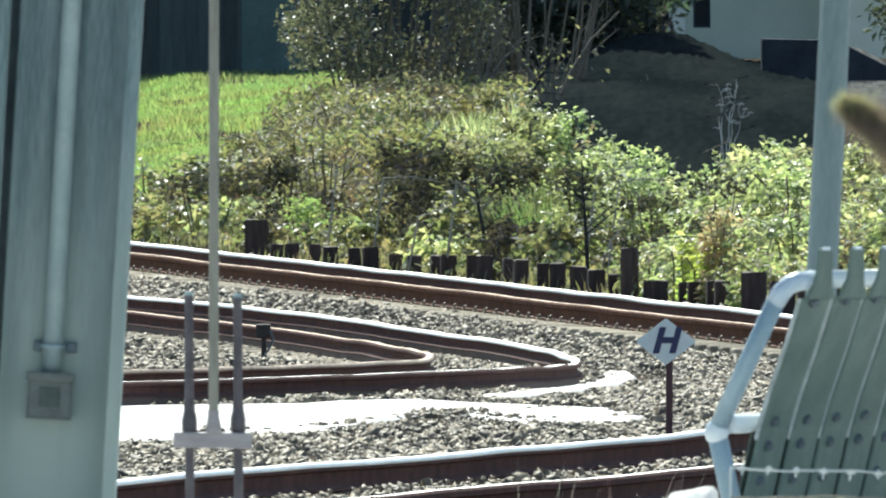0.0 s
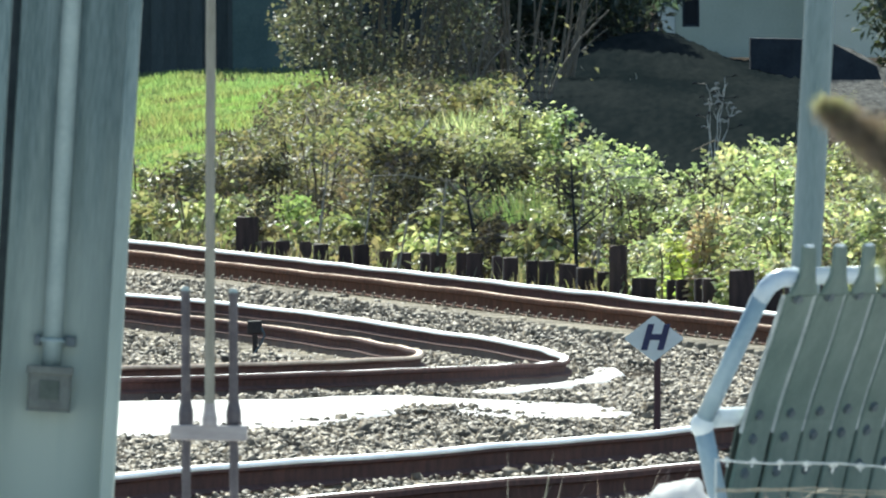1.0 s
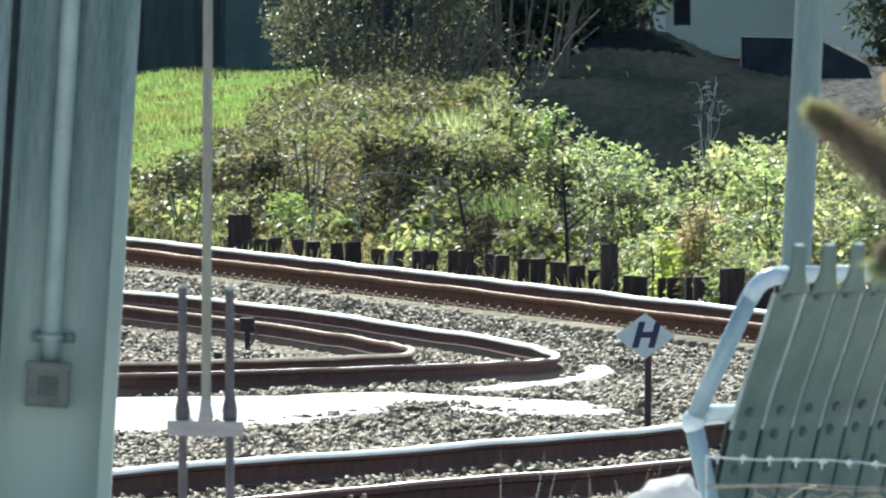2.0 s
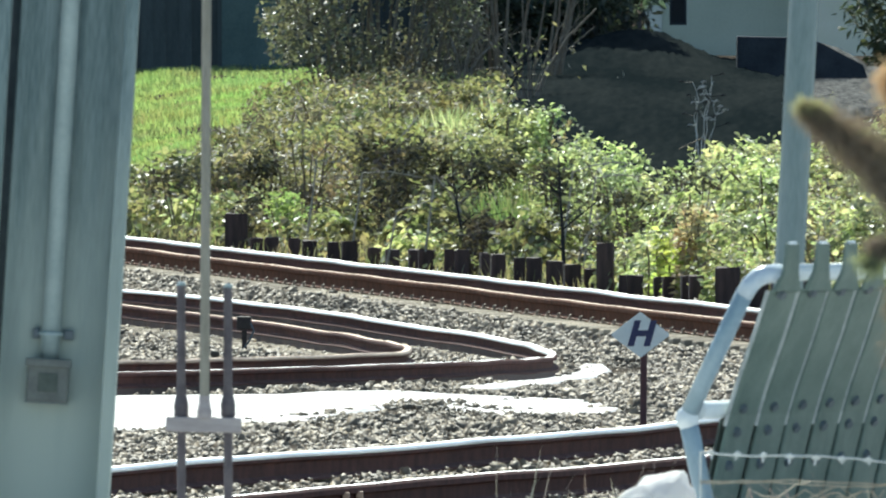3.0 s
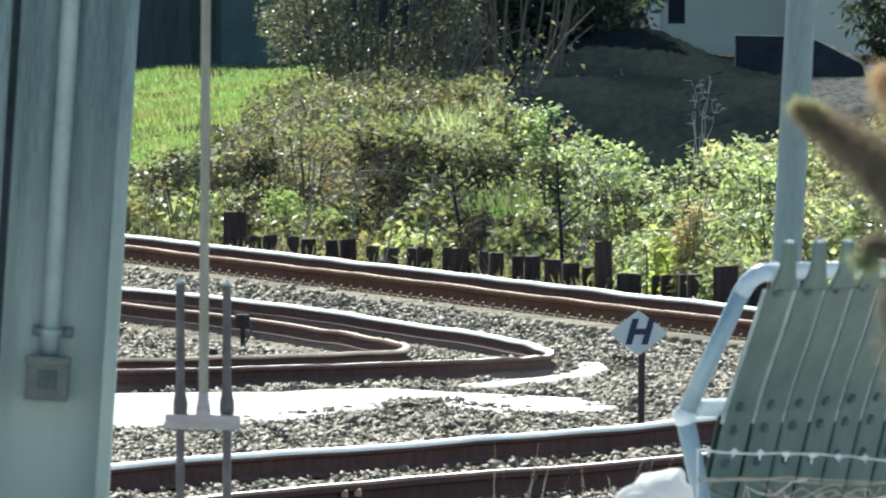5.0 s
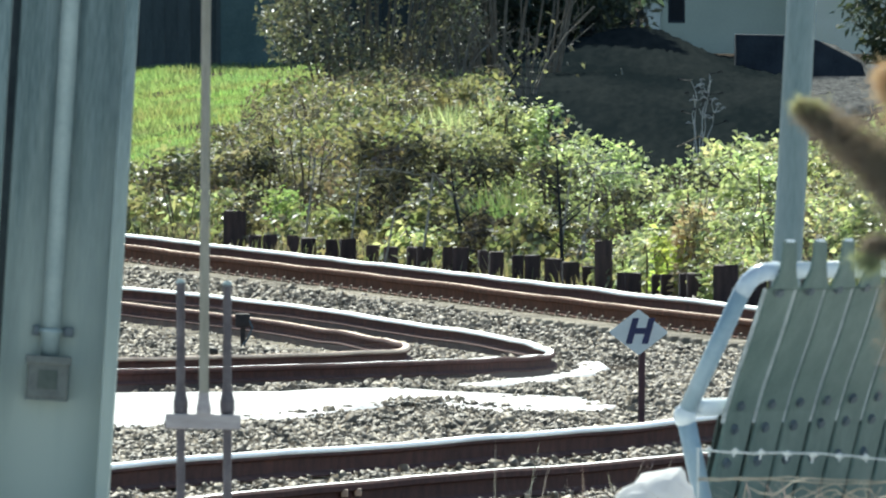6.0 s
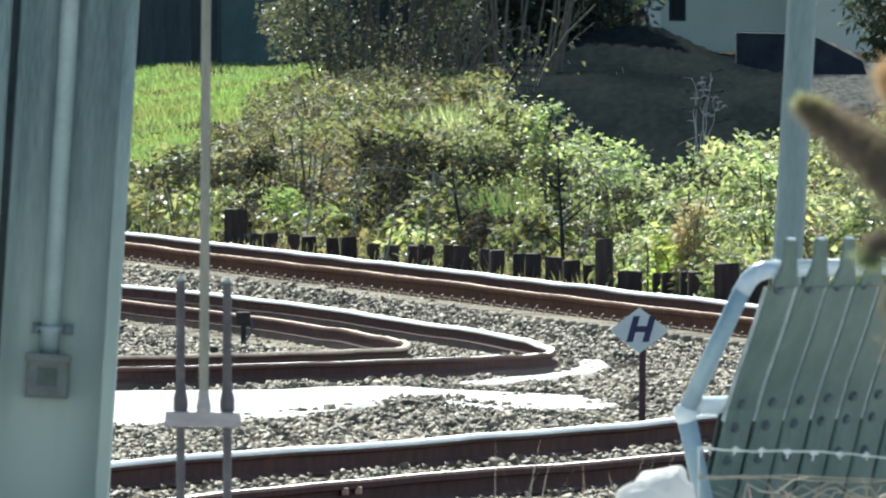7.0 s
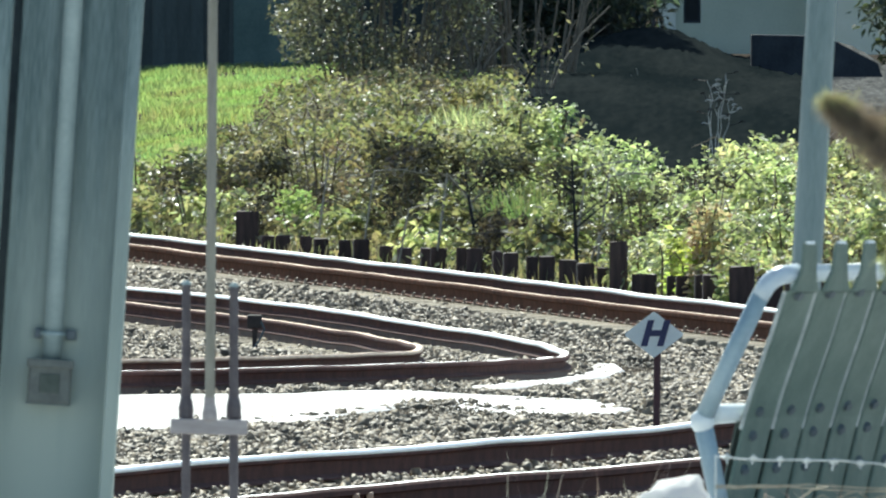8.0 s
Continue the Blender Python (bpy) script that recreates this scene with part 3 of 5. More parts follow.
def ballast():
    """Crushed stone lying loose over the yard, one heap of small chipped blocks."""
    n = 150000
    y = rng.uniform(131, 272, n)
    x = rng.uniform(-1, 1, n) * (0.0178 * y + 0.35)
    keep = (y < stump_line(x) - 0.3)
    edge = rng.normal(size=n) * 0.06
    by_curve = [(-0.3, 176.5), (0.45, 190), (0.9, 199), (1.26, 208), (1.6, 208), (1.35, 198), (1.0, 188), (0.7, 177)]
    by_walk = [(-2.2, 165.0), (-1.25, 167.0), (-0.7, 168.9), (-0.5, 171.4), (0.05, 172.2), (0.3, 170.2), (1.15, 171.2), (1.25, 168.8), (0.6, 167.2), (-0.3, 168.8), (-0.75, 166.4), (-1.4, 164.6), (-2.1, 162.8)]
    low = inside(x, y, by_curve) | inside(x, y, by_walk) | ((y < 152) & (x > near_x(y) + 1.0) & (x < near_x(y) + 1.7))
    keep &= ~inside(x + edge, y + edge * 8 - 0.5, PATH_A) & (~inside(x + edge * 0.6, y + edge * 6 + 0.3, PATH_B) | (rng.random(n) < 0.20))
    for f, lo, hi in ((arc(-GAUGE), 166, 243), (arc(0), 166, 243), (far_line(-GAUGE), 205, 285), (far_line(0), 205, 285), (near_line(0), 128, 176), (near_line(GAUGE), 128, 176)):
        ln = np.array([f(s) for s in np.arange(lo, hi, 0.5)])
        xi = np.interp(y, ln[:, 1], ln[:, 0], left=99, right=99)
        keep &= np.abs(x - xi) > 0.085
    for f, lo, hi in ((arc(-GAUGE - 0.3), 166, 243), (far_line(-GAUGE - 0.3), 205, 285)):
        ln = np.array([f(s) for s in np.arange(lo, hi, 0.5)])
        xi = np.interp(y, ln[:, 1], ln[:, 0], left=99, right=99)
        keep &= (np.abs(x - xi) > 0.21) | (rng.random(n) < 0.60)
    x, y, low = x[keep], y[keep], low[keep]
    n = len(x)
    s = rng.uniform(0.013, 0.029, n) * np.where(rng.random(n) < 0.06, 1.5, 1.0)
    s = np.where(low, s * 0.6, s)
    z = land(x, y) + np.where(low, -0.25, 1.0) * s * rng.uniform(0.0, 0.7, n) + 0.012 * np.sin(x * 5 + y * 0.7)
    cube = np.array([[a, b, c] for a in (-1, 1) for b in (-1, 1) for c in (-1, 1)], float)
    v = cube[None] * rng.uniform(0.55, 1.1, (n, 8, 3)) * (s[:, None] * rng.uniform(0.6, 1.15, (n, 3)))[:, None, :]
    a = rng.uniform(0, 6.28, (n, 3))
    for k, (i, j) in enumerate(((0, 1), (1, 2), (0, 2))):
        c, d = np.cos(a[:, k])[:, None], np.sin(a[:, k])[:, None]
        p, q = v[:, :, i].copy(), v[:, :, j].copy()
        v[:, :, i], v[:, :, j] = c * p - d * q, d * p + c * q
    v += np.stack([x, y, z], 1)[:, None, :]
    quads = np.array([[0, 1, 3, 2], [4, 6, 7, 5], [0, 4, 5, 1], [2, 3, 7, 6], [0, 2, 6, 4], [1, 5, 7, 3]])
    tri = np.concatenate([quads[:, [0, 1, 2]], quads[:, [0, 2, 3]]], 0)
    f = (np.arange(n) * 8)[:, None, None] + tri[None]
    ob = raw("ballast", v.reshape(-1, 3), f.reshape(-1, 3), M_STONE)
    return tagged(ob, "loose grey crushed-stone track ballast", "ballast", kind="stuff")


BALLAST = ballast()


# ---- timber stumps along the foot of the bank ----
def stump(x, width, top, label="short tarred timber stump along the foot of the bank"):
    y = float(stump_line(x))
    base = float(land(x, y)) - 0.08
    ob = empty("timber_stump", x, y, base, label, "timber stump", "row of timber stumps", rz=random.uniform(-6, 6))
    h = top - base
    bm = bmesh.new()
    box(bm, -width / 2, width / 2, -0.07, 0.07, 0, h, 0.012)
    for v in bm.verts:
        if v.co.z > h * 0.6:
            v.co.z += random.uniform(-0.008, 0.008) + v.co.x * random.uniform(-0.1, 0.1)
    part("post", bm, M_STUMP, ob)
    return ob


STUMPS = ((-1.81, 0.13, -0.013), (-1.66, 0.14, 0.004), (-1.43, 0.09, 0.022), (-1.28, 0.14, 0.023), (-1.04, 0.10, 0.028), (-0.89, 0.15, 0.049),
          (-0.65, 0.10, 0.018), (-0.48, 0.13, 0.019), (-0.28, 0.07, 0.042), (-0.16, 0.15, 0.056), (0.05, 0.07, 0.079), (0.17, 0.14, 0.087), (0.37, 0.06, 0.079),
          (0.49, 0.13, 0.081), (0.68, 0.08, 0.078), (0.81, 0.14, 0.092), (0.99, 0.15, 0.077), (1.14, 0.15, 0.064), (1.29, 0.11, 0.046), (1.57, 0.05, 0.024),
          (1.67, 0.14, 0.031), (1.86, 0.06, 0.034), (1.95, 0.12, 0.045), (2.08, 0.05, 0.075), (2.17, 0.13, 0.085), (2.42, 0.21, 0.182), (2.64, 0.21, 0.131),
          (2.84, 0.18, 0.145), (3.04, 0.20, 0.156))
for sx, sw, st in STUMPS:
    stump(sx, sw + (0.025 if sw < 0.11 else 0.0), st)
stump(1.42, 0.15, 0.29, "taller tarred timber post in the row of stumps")
stump(-2.02, 0.22, 0.207, "thick dark timber post half hidden in brambles")


# ---- the sign ----
def sign():
    ob = empty("track_sign", 1.188, 162, 0.22, "white diamond sign with a navy letter H on a post", "sign")
    bm = bmesh.new()
    tube(bm, [(0, 0, 0), (0.004, 0, 0.3), (0.006, 0.0, 0.66)], 0.021, seg=10)
    part("post", bm, M_POST, ob, "dark maroon post")
    bm = bmesh.new()
    pts = []
    for cx, cz, a0 in ((0.158, 0, -40), (0, 0.120, 50), (-0.158, 0, 140), (0, -0.120, 230)):
        for q in range(5):
            a = radians(a0 + 80 * q / 4)
            pts.append((cx + 0.014 * math.cos(a), cz + 0.014 * math.sin(a)))
    fr = [bm.verts.new((x, -0.032, z)) for x, z in pts]
    bk = [bm.verts.new((x, -0.024, z)) for x, z in pts]
    bm.faces.new(fr)
    bm.faces.new(bk[::-1])
    for i in range(len(pts)):
        j = (i + 1) % len(pts)
        bm.faces.new((fr[i], fr[j], bk[j], bk[i]))
    pl = part("plate", bm, M_WHITE, ob, "white enamelled diamond plate")
    pl.matrix_local = pose(-0.014, 0, 0.647)
    cu = bpy.data.curves.new("letter", "FONT")
    cu.body, cu.size, cu.shear, cu.extrude, cu.offset = "H", 0.200, 0.28, 0.0015, 0.009
    cu.align_x, cu.align_y = "CENTER", "CENTER"
    tmp = new("letter_curve", cu)
    me = bpy.data.meshes.new_from_object(tmp)
    bpy.data.objects.remove(tmp)
    me.materials.clear()
    me.materials.append(M_NAVY)
    o = new("letter", me)
    o.parent = pl
    o.matrix_local = pose(-0.009, -0.0345, 0.0, 90, 0, 0)
    tagged(o, "navy letter H")
    return ob


sign()


# ---- a small iron box by the curve ----
def lineside_box():
    x, y = -1.56, 212.0
    z = float(land(x, y))
    ob = empty("lineside_box", x, y, z, "small dark iron box with a dangling blue cable beside the rail", "equipment box")
    bm = bmesh.new()
    box(bm, -0.06, 0.055, -0.05, 0.05, 0.205, 0.31, 0.012)
    part("body", bm, M_BOXIRON, ob)
    bm = bmesh.new()
    box(bm, -0.02, 0.02, -0.02, 0.02, -0.03, 0.2)
    part("stand", bm, M_BOXIRON, ob)
    bm = bmesh.new()
    tube(bm, [(0.05, -0.07, 0.26), (0.075, -0.08, 0.20), (0.04, -0.09, 0.12), (-0.01, -0.09, 0.05), (-0.04, -0.09, 0.0)], 0.008, seg=6)
    part("cable", bm, M_BLUE, ob, "blue cable")
    return ob


lineside_box()


# ---- the platform's end: column, pole, mast, bench, wire, sack ----
def column():
    ob = empty("steel_column", -0.925, 74, 1.80, "pale grey-green painted steel column with flanges, leaning slightly", "column", ry=3.55)
    top = 4.2
    # A dark strip stands in for the shadow between left flange and web.
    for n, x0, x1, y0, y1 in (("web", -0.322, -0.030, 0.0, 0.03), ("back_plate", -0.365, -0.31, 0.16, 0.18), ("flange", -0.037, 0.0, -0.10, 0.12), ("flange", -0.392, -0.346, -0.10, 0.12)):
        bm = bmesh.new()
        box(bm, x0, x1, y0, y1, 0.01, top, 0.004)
        part(n, bm, M_DARK_NAVY if n == "back_plate" else M_COLUMN, ob)
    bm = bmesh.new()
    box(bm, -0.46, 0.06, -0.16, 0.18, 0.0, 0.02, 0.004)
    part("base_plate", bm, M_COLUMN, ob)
    bm = bmesh.new()
    tube(bm, [(-0.186, -0.027, 0.585), (-0.186, -0.027, top - 0.02)], 0.0255, seg=16)
    cd = part("conduit", bm, M_CONDUIT, ob, "pale round conduit pipe", smooth=True)
    bm = bmesh.new()
    tube(bm, [(-0.186 + 0.030 * math.cos(a), -0.012 - 0.0435 * math.sin(a), 0.655) for a in [math.pi * i / 8 for i in range(9)]], 0.007, seg=6)
    part("saddle", bm, M_CONDUIT, cd)
    for x, w in ((-0.226, 0.010), (-0.138, 0.014)):
        bm = bmesh.new()
        box(bm, x - w, x + w, -0.022, -0.001, 0.640, 0.668, 0.003)
        part("clamp_block", bm, M_BOLT, cd, "dark square clamp block")
    bm = bmesh.new()
    box(bm, -0.245, -0.129, -0.065, -0.001, 0.468, 0.582, 0.008)
    jb = part("junction_box", bm, M_BOX, ob, "grey metal junction box")
    bm = bmesh.new()
    box(bm, -0.250, -0.124, -0.075, -0.066, 0.564, 0.588, 0.004)
    part("lid_edge", bm, M_BOX, jb)
    bm = bmesh.new()
    box(bm, -0.213, -0.160, -0.069, -0.064, 0.497, 0.548, 0.002)
    part("knockout", bm, M_GREYGREEN, jb, "dark square blanking plate")
    bm = bmesh.new()
    box(bm, -0.247, -0.128, -0.060, -0.002, 0.4655, 0.4695, 0.001)
    part("gasket", bm, M_BOLT, jb, "dark rubber seam")
    return ob


column()


def pole():
    ob = empty("lamp_pole", 0.928, 76.4, 1.80, "galvanised grey-blue octagonal pole behind the bench, leaning slightly", "pole", ry=3.2)
    bm = bmesh.new()
    lathe(bm, 0, 0, [(0.042, 0.012), (0.042, 1.6), (0.0385, 4.3)], 10)
    part("shaft", bm, M_GALV, ob)
    bm = bmesh.new()
    lathe(bm, 0, 0, [(0.09, 0.0), (0.09, 0.014)], 16)
    part("base_plate", bm, M_GALV, ob)
    return ob


pole()


def mast():
    ob = empty("mast_stand", -0.67, 76, 1.80, "thin weathered mast clamped by a timber bar between two dark rods", "mast stand")
    for x, t in ((-0.065, 0.763), (0.066, 0.757)):
        bm = bmesh.new()
        tube(bm, [(x, 0, 0), (x, 0, t)], 0.0128, seg=12)
        rd = part("rod", bm, M_ROD, ob, "dark steel rod", smooth=False)
        bm = bmesh.new()
        lathe(bm, x, 0, [(0.014, 0.386), (0.021, 0.40), (0.021, 0.43), (0.0155, 0.455), (0.0155, 0.475)], 14)
        part("collar", bm, M_ROD, rd)
        bm = bmesh.new()
        lathe(bm, x, 0, [(0.013, t), (0.013, t + 0.006), (0.006, t + 0.012)], 12)
        part("cap", bm, M_CONDUIT, rd, "pale rod cap")
    bm = bmesh.new()
    box(bm, -0.108, 0.104, -0.035, -0.0135, -0.021, 0.021, 0.004)
    br = part("crossbar", bm, M_WOODBAR, ob, "pale grey timber crossbar")
    br.matrix_local = pose(0, 0, 0.374, 0, 1.2, 0)
    bm = bmesh.new()
    tube(bm, [(0.0, -0.024, 0.40), (0.008, -0.024, 1.6), (0.016, -0.02, 3.2)], 0.0142, 0.013, seg=12)
    sh = part("shaft", bm, M_POLE, ob, "weathered beige-grey pole")
    bm = bmesh.new()
    lathe(bm, 0, -0.024, [(0.02, 0.394), (0.021, 0.41), (0.0155, 0.44), (0.0155, 0.455)], 14)
    part("collar", bm, M_WOODBAR, sh)
    return ob


mast()


def bench():
    """A bench seen from behind: tube ends, wide steel slats bolted to cross tubes."""
    t0 = Vector((0.85, 74.0, 2.645))
    ob = empty("platform_bench", t0.x, t0.y, 1.80, "grey-green steel-slat platform bench with a pale tube frame, seen from behind", "bench")
    o = Vector((t0.x, t0.y, 1.80))
    along = Vector((0.64, 0.768, 0.0)).normalized()
    up = Vector((0.185, -0.154, 0.413))
    up.normalize()
    out = up.cross(along).normalized()
    if out.y > 0:
        out = -out
    t = t0 - o
    knee = t - Vector((0.185, -0.154, 0.413))
    foot = Vector((0.755 - o.x, knee.y + 0.05, 0.0))
    length = 1.5
    rim_at = t + Vector((-0.005, 0, -0.018))
    for k in (0.0, length):
        bm = bmesh.new()
        s = along * k
        turn = 1 if k == 0 else -1
        bend = [rim_at + s + along * (0.11 * turn), rim_at + s + along * (0.055 * turn) - up * 0.004, rim_at + s + along * (0.026 * turn) - up * 0.014, rim_at + s + along * (0.008 * turn) - up * 0.035, rim_at + s - up * 0.07]
        tube(bm, [bend[-1] + up * 0.008, knee + s + (bend[-1] - knee - s) * 0.5, knee + s + up * 0.02], 0.0245, seg=14)
        part("end_tube", bm, M_TUBE, ob, "pale blue-grey painted tube", smooth=True)
        # The corner's sunlit look is put into a paler tube colour.
        bm = bmesh.new()
        tube(bm, bend, 0.0255, seg=14)
        part("bend", bm, M_BEND, ob, "corner bend painted paler for the sun on it", smooth=True)
        bm = bmesh.new()
        tube(bm, [knee + s + up * 0.0, knee + s + (foot - knee) * 0.3, foot + s], 0.026, seg=14)
        lg = part("leg", bm, M_TUBE, ob, smooth=True)
        bm = bmesh.new()
        tube(bm, [foot + s, foot + s + Vector((0, 0, 0.012))], 0.05, seg=14)
        part("foot_plate", bm, M_TUBE, lg)
        bm = bmesh.new()
        bmesh.ops.create_icosphere(bm, subdivisions=3, radius=1.0)
        for v in bm.verts:
            v.co = knee + s + Vector((v.co.x * 0.032, v.co.y * 0.032, v.co.z * 0.035 - 0.004))
        part("clamp", bm, M_WHITE, lg, "white rounded clamp", smooth=True)
    # White paint here replaces the sun's glint on the tube.
    bm = bmesh.new()
    tube(bm, [rim_at + along * 0.10, rim_at + along * (length - 0.10)], 0.0235, seg=14)
    part("top_tube", bm, M_WHITE, ob, "top tube painted white for its sun glint", smooth=True)
    bm = bmesh.new()
    tube(bm, [knee + along * 0.035 + up * 0.02, knee + along * 0.05 + up * 0.02, knee + along * (length - 0.03) + up * 0.02], 0.0255, seg=14)
    part("lower_tube", bm, M_WHITE, ob, smooth=True)
    prof = [(0.075, 0.004), (0.055, 0.012), (0.0, 0.030), (-0.028, 0.034), (-0.052, 0.040), (-0.066, 0.026), (-0.20, 0.030), (-0.37, 0.030), (-0.43, 0.033), (-0.455, 0.034), (-0.49, 0.032), (-0.62, 0.030), (-0.76, 0.028), (-0.80, 0.0)]
    slope = Vector((0.291, -0.436, 0.864)).normalized()
    lower = Vector((-0.22, 0.03, -0.975))

    def spot(c, h, q):
        """A point on a slat: sloping above the knee, nearly upright below it."""
        return c + slope * max(h, -0.45) + lower * max(-0.45 - h, 0.0) + out * q

    # Added dark sheet that keeps light out of the gaps below the knee.
    bm = bmesh.new()
    back = []
    for k in (0.06, length - 0.14):
        for h in (-0.46, -0.78):
            for q in (0.006, 0.012):
                back.append(bm.verts.new(spot(t + along * k, h, q)))
    for f in ((0, 1, 3, 2), (4, 6, 7, 5), (0, 4, 5, 1), (2, 3, 7, 6), (0, 2, 6, 4), (1, 5, 7, 3)):
        bm.faces.new([back[i] for i in f])
    part("apron", bm, M_GREYGREEN, ob, "added dark sheet blocking the gaps behind the lower slats")
    for i in range(12):
        c = t + along * ((0.121, 0.253, 0.375)[i] if i < 3 else 0.492 + 0.110 * (i - 3))
        w = 0.0580 if i < 2 else 0.0545 if i == 2 else 0.0505
        bm = bmesh.new()
        rows = []
        for j, (h, q) in enumerate(prof):
            p = spot(c, h, q)
            ww = w * (0.46 if j == 0 else 0.48 if j == 1 else 0.56 if j == 2 else 0.78 if j == 3 else 1.0)
            rows.append([bm.verts.new(p - along * ww + out * 0.002), bm.verts.new(p - along * ww * 0.9 + out * 0.006), bm.verts.new(p + along * ww * 0.9 + out * 0.006), bm.verts.new(p + along * ww + out * 0.002),
                         bm.verts.new(p + along * ww - out * 0.004), bm.verts.new(p - along * ww - out * 0.004)])
        for a, b in zip(rows, rows[1:]):
            for j in range(6):
                bm.faces.new((a[j], a[(j + 1) % 6], b[(j + 1) % 6], b[j]))
        bm.faces.new(rows[0])
        bm.faces.new(rows[-1][::-1])
        sl = part("slat", bm, M_SLAT, ob)
        # Pale strip along the slat that paints in the light on its edge.
        bm = bmesh.new()
        rim = []
        for j, (h, q) in enumerate(prof[5:11]):
            e = spot(c - along * (w + 0.0005), h, q)
            rim.append([bm.verts.new(e + along * a + out * b) for a, b in ((-0.009, -0.006), (-0.009, -0.001), (0.0, 0.0015), (0.0, -0.006))])
        for a, b in zip(rim, rim[1:]):
            for j in range(4):
                bm.faces.new((a[j], a[(j + 1) % 4], b[(j + 1) % 4], b[j]))
        bm.faces.new(rim[0])
        bm.faces.new(rim[-1][::-1])
        part("edge_strip", bm, M_LIT_EDGE, sl, "pale strip painted as a lit edge")
        bm = bmesh.new()
        e = spot(c, 0.075, 0.004)
        tube(bm, [e - along * w * 0.26, e + along * w * 0.26], 0.0058, seg=8)
        part("top_cap", bm, M_WHITE, sl, "white end cap")
        # The top row is added to mark the shadow band below the shoulder.
        for h, e in ((-0.068, 0.033), (-0.435, 0.034), (-0.505, 0.032), (-0.600, 0.031)):
            bm = bmesh.new()
            p = spot(c - along * 0.016, h + 0.004 * i, e + 0.001)
            tube(bm, [p, p + out * 0.006, p + out * 0.013], 0.0165, 0.012, seg=8)
            part("bolt", bm, M_BOLT, sl, "dark bolt head, in the top row a shade mark")
    return ob


bench()


def wire_fence():
    ob = empty("wire_fence", 0.72, 73.0, 1.80, "slack galvanised knotted wires strung behind the bench", "wire fence")
    for k, (z, dz, r) in enumerate(((0.362, -0.004, 0.0029), (0.288, -0.003, 0.0022), (0.281, -0.004, 0.0022))):
        bm = bmesh.new()
        pts = [(-0.03 + 0.03 * i, 0.01 * math.sin(i), z + dz * math.sin(i * 0.45 + k) - (0.0014 if k == 0 else 0.0006) * i + random.uniform(-0.0015, 0.0015)) for i in range(41)]
        tube(bm, pts, r, seg=6)
        w = part("wire", bm, M_WIRE if k == 0 else M_TWINE, ob, "" if k == 0 else "thin rusty strand")
        if k == 0:
            for i in range(16):
                x = 0.0705 * i
                zz = z - 0.0014 * (x + 0.03) / 0.03
                bm = bmesh.new()
                tube(bm, [(x - 0.009, 0, zz - 0.004), (x, -0.006, zz + 0.005), (x + 0.008, 0, zz - 0.003)], 0.0050, seg=6)
                tube(bm, [(x, 0, zz), (x + random.uniform(-0.008, 0.004), -0.004, zz - random.uniform(0.008, 0.022))], 0.0030, seg=5)
                part("knot", bm, M_WIRE, w)
    for x in (-0.03, 1.17):
        bm = bmesh.new()
        tube(bm, [(x, 0.004, 0), (x, 0.004, 0.365)], 0.0028, seg=8)
        part("stake", bm, M_WIRE, ob)
    return ob


wire_fence()


def dead_vine():
    ob = empty("dead_vine", 0.74, 72.7, 1.80, "dry pale vine tangled along the lower wire", "vine")
    for i in range(13):
        x, z = random.uniform(0.0, 0.42), random.uniform(0.20, 0.26)
        bm = bmesh.new()
        pts = [(x, 0, 0.0), (x + 0.012, 0, z * 0.6)]
        rise = random.uniform(-0.004, 0.012)
        for j in range(6):
            x += random.uniform(0.018, 0.045)
            pts.append((x, random.uniform(-0.02, 0.02), z + rise * j + 0.018 * math.sin(j * 1.3 + i) + random.uniform(-0.008, 0.012)))
        tube(bm, pts, 0.0034, 0.0018, seg=5)
        part("runner", bm, M_TWINE, ob)
    return ob


dead_vine()


def sack():
    ob = empty("white_sack", 0.575, 73.2, 1.80, "crumpled white woven sack slumped on the platform", "sack")
    bm = bmesh.new()
    bmesh.ops.create_icosphere(bm, subdivisions=4, radius=1.0)
    for v in bm.verts:
        p = v.co.copy()
        n = noise.noise(p * 1.8) * 0.16 + abs(noise.noise(p * 3.6)) * 0.22 + abs(noise.noise(p * 7.5 + Vector((3, 1, 0)))) * 0.10 - 0.09
        tall = math.copysign(abs(p.z) ** 0.55, p.z)
        v.co = Vector((p.x * (0.112 + 0.03 * n), p.y * 0.14, 0.150 + tall * 0.150)) * (1 + 0.45 * n * (0.3 + 0.7 * max(0, p.z)))
        v.co.z = max(0.0, v.co.z * (1 + 0.07 * p.x))
    part("body", bm, M_SACK, ob, smooth=True)
    return ob


sack()


def dry_weeds():
    n = 34
    b = np.stack([rng.uniform(0.15, 1.05, n), rng.uniform(77.2, 79.0, n), np.full(n, 1.80)], 1)
    v, f = blades(b, 0.25, 0.0026, 0.22, 0.35)
    n2 = 90
    b2 = np.stack([rng.uniform(0.70, 1.3, n2), rng.uniform(72.0, 72.9, n2), np.full(n2, 1.80)], 1)
    v2, f2 = blades(b2, 0.27, 0.005, 0.9, 0.8)
    ob = raw("dry_weeds", np.concatenate([v, v2]), np.concatenate([f, f2 + len(v)]), M_STRAW)
    return tagged(ob, "thin dry straw-coloured weeds at the platform end", "weeds", kind="stuff")


dry_weeds()


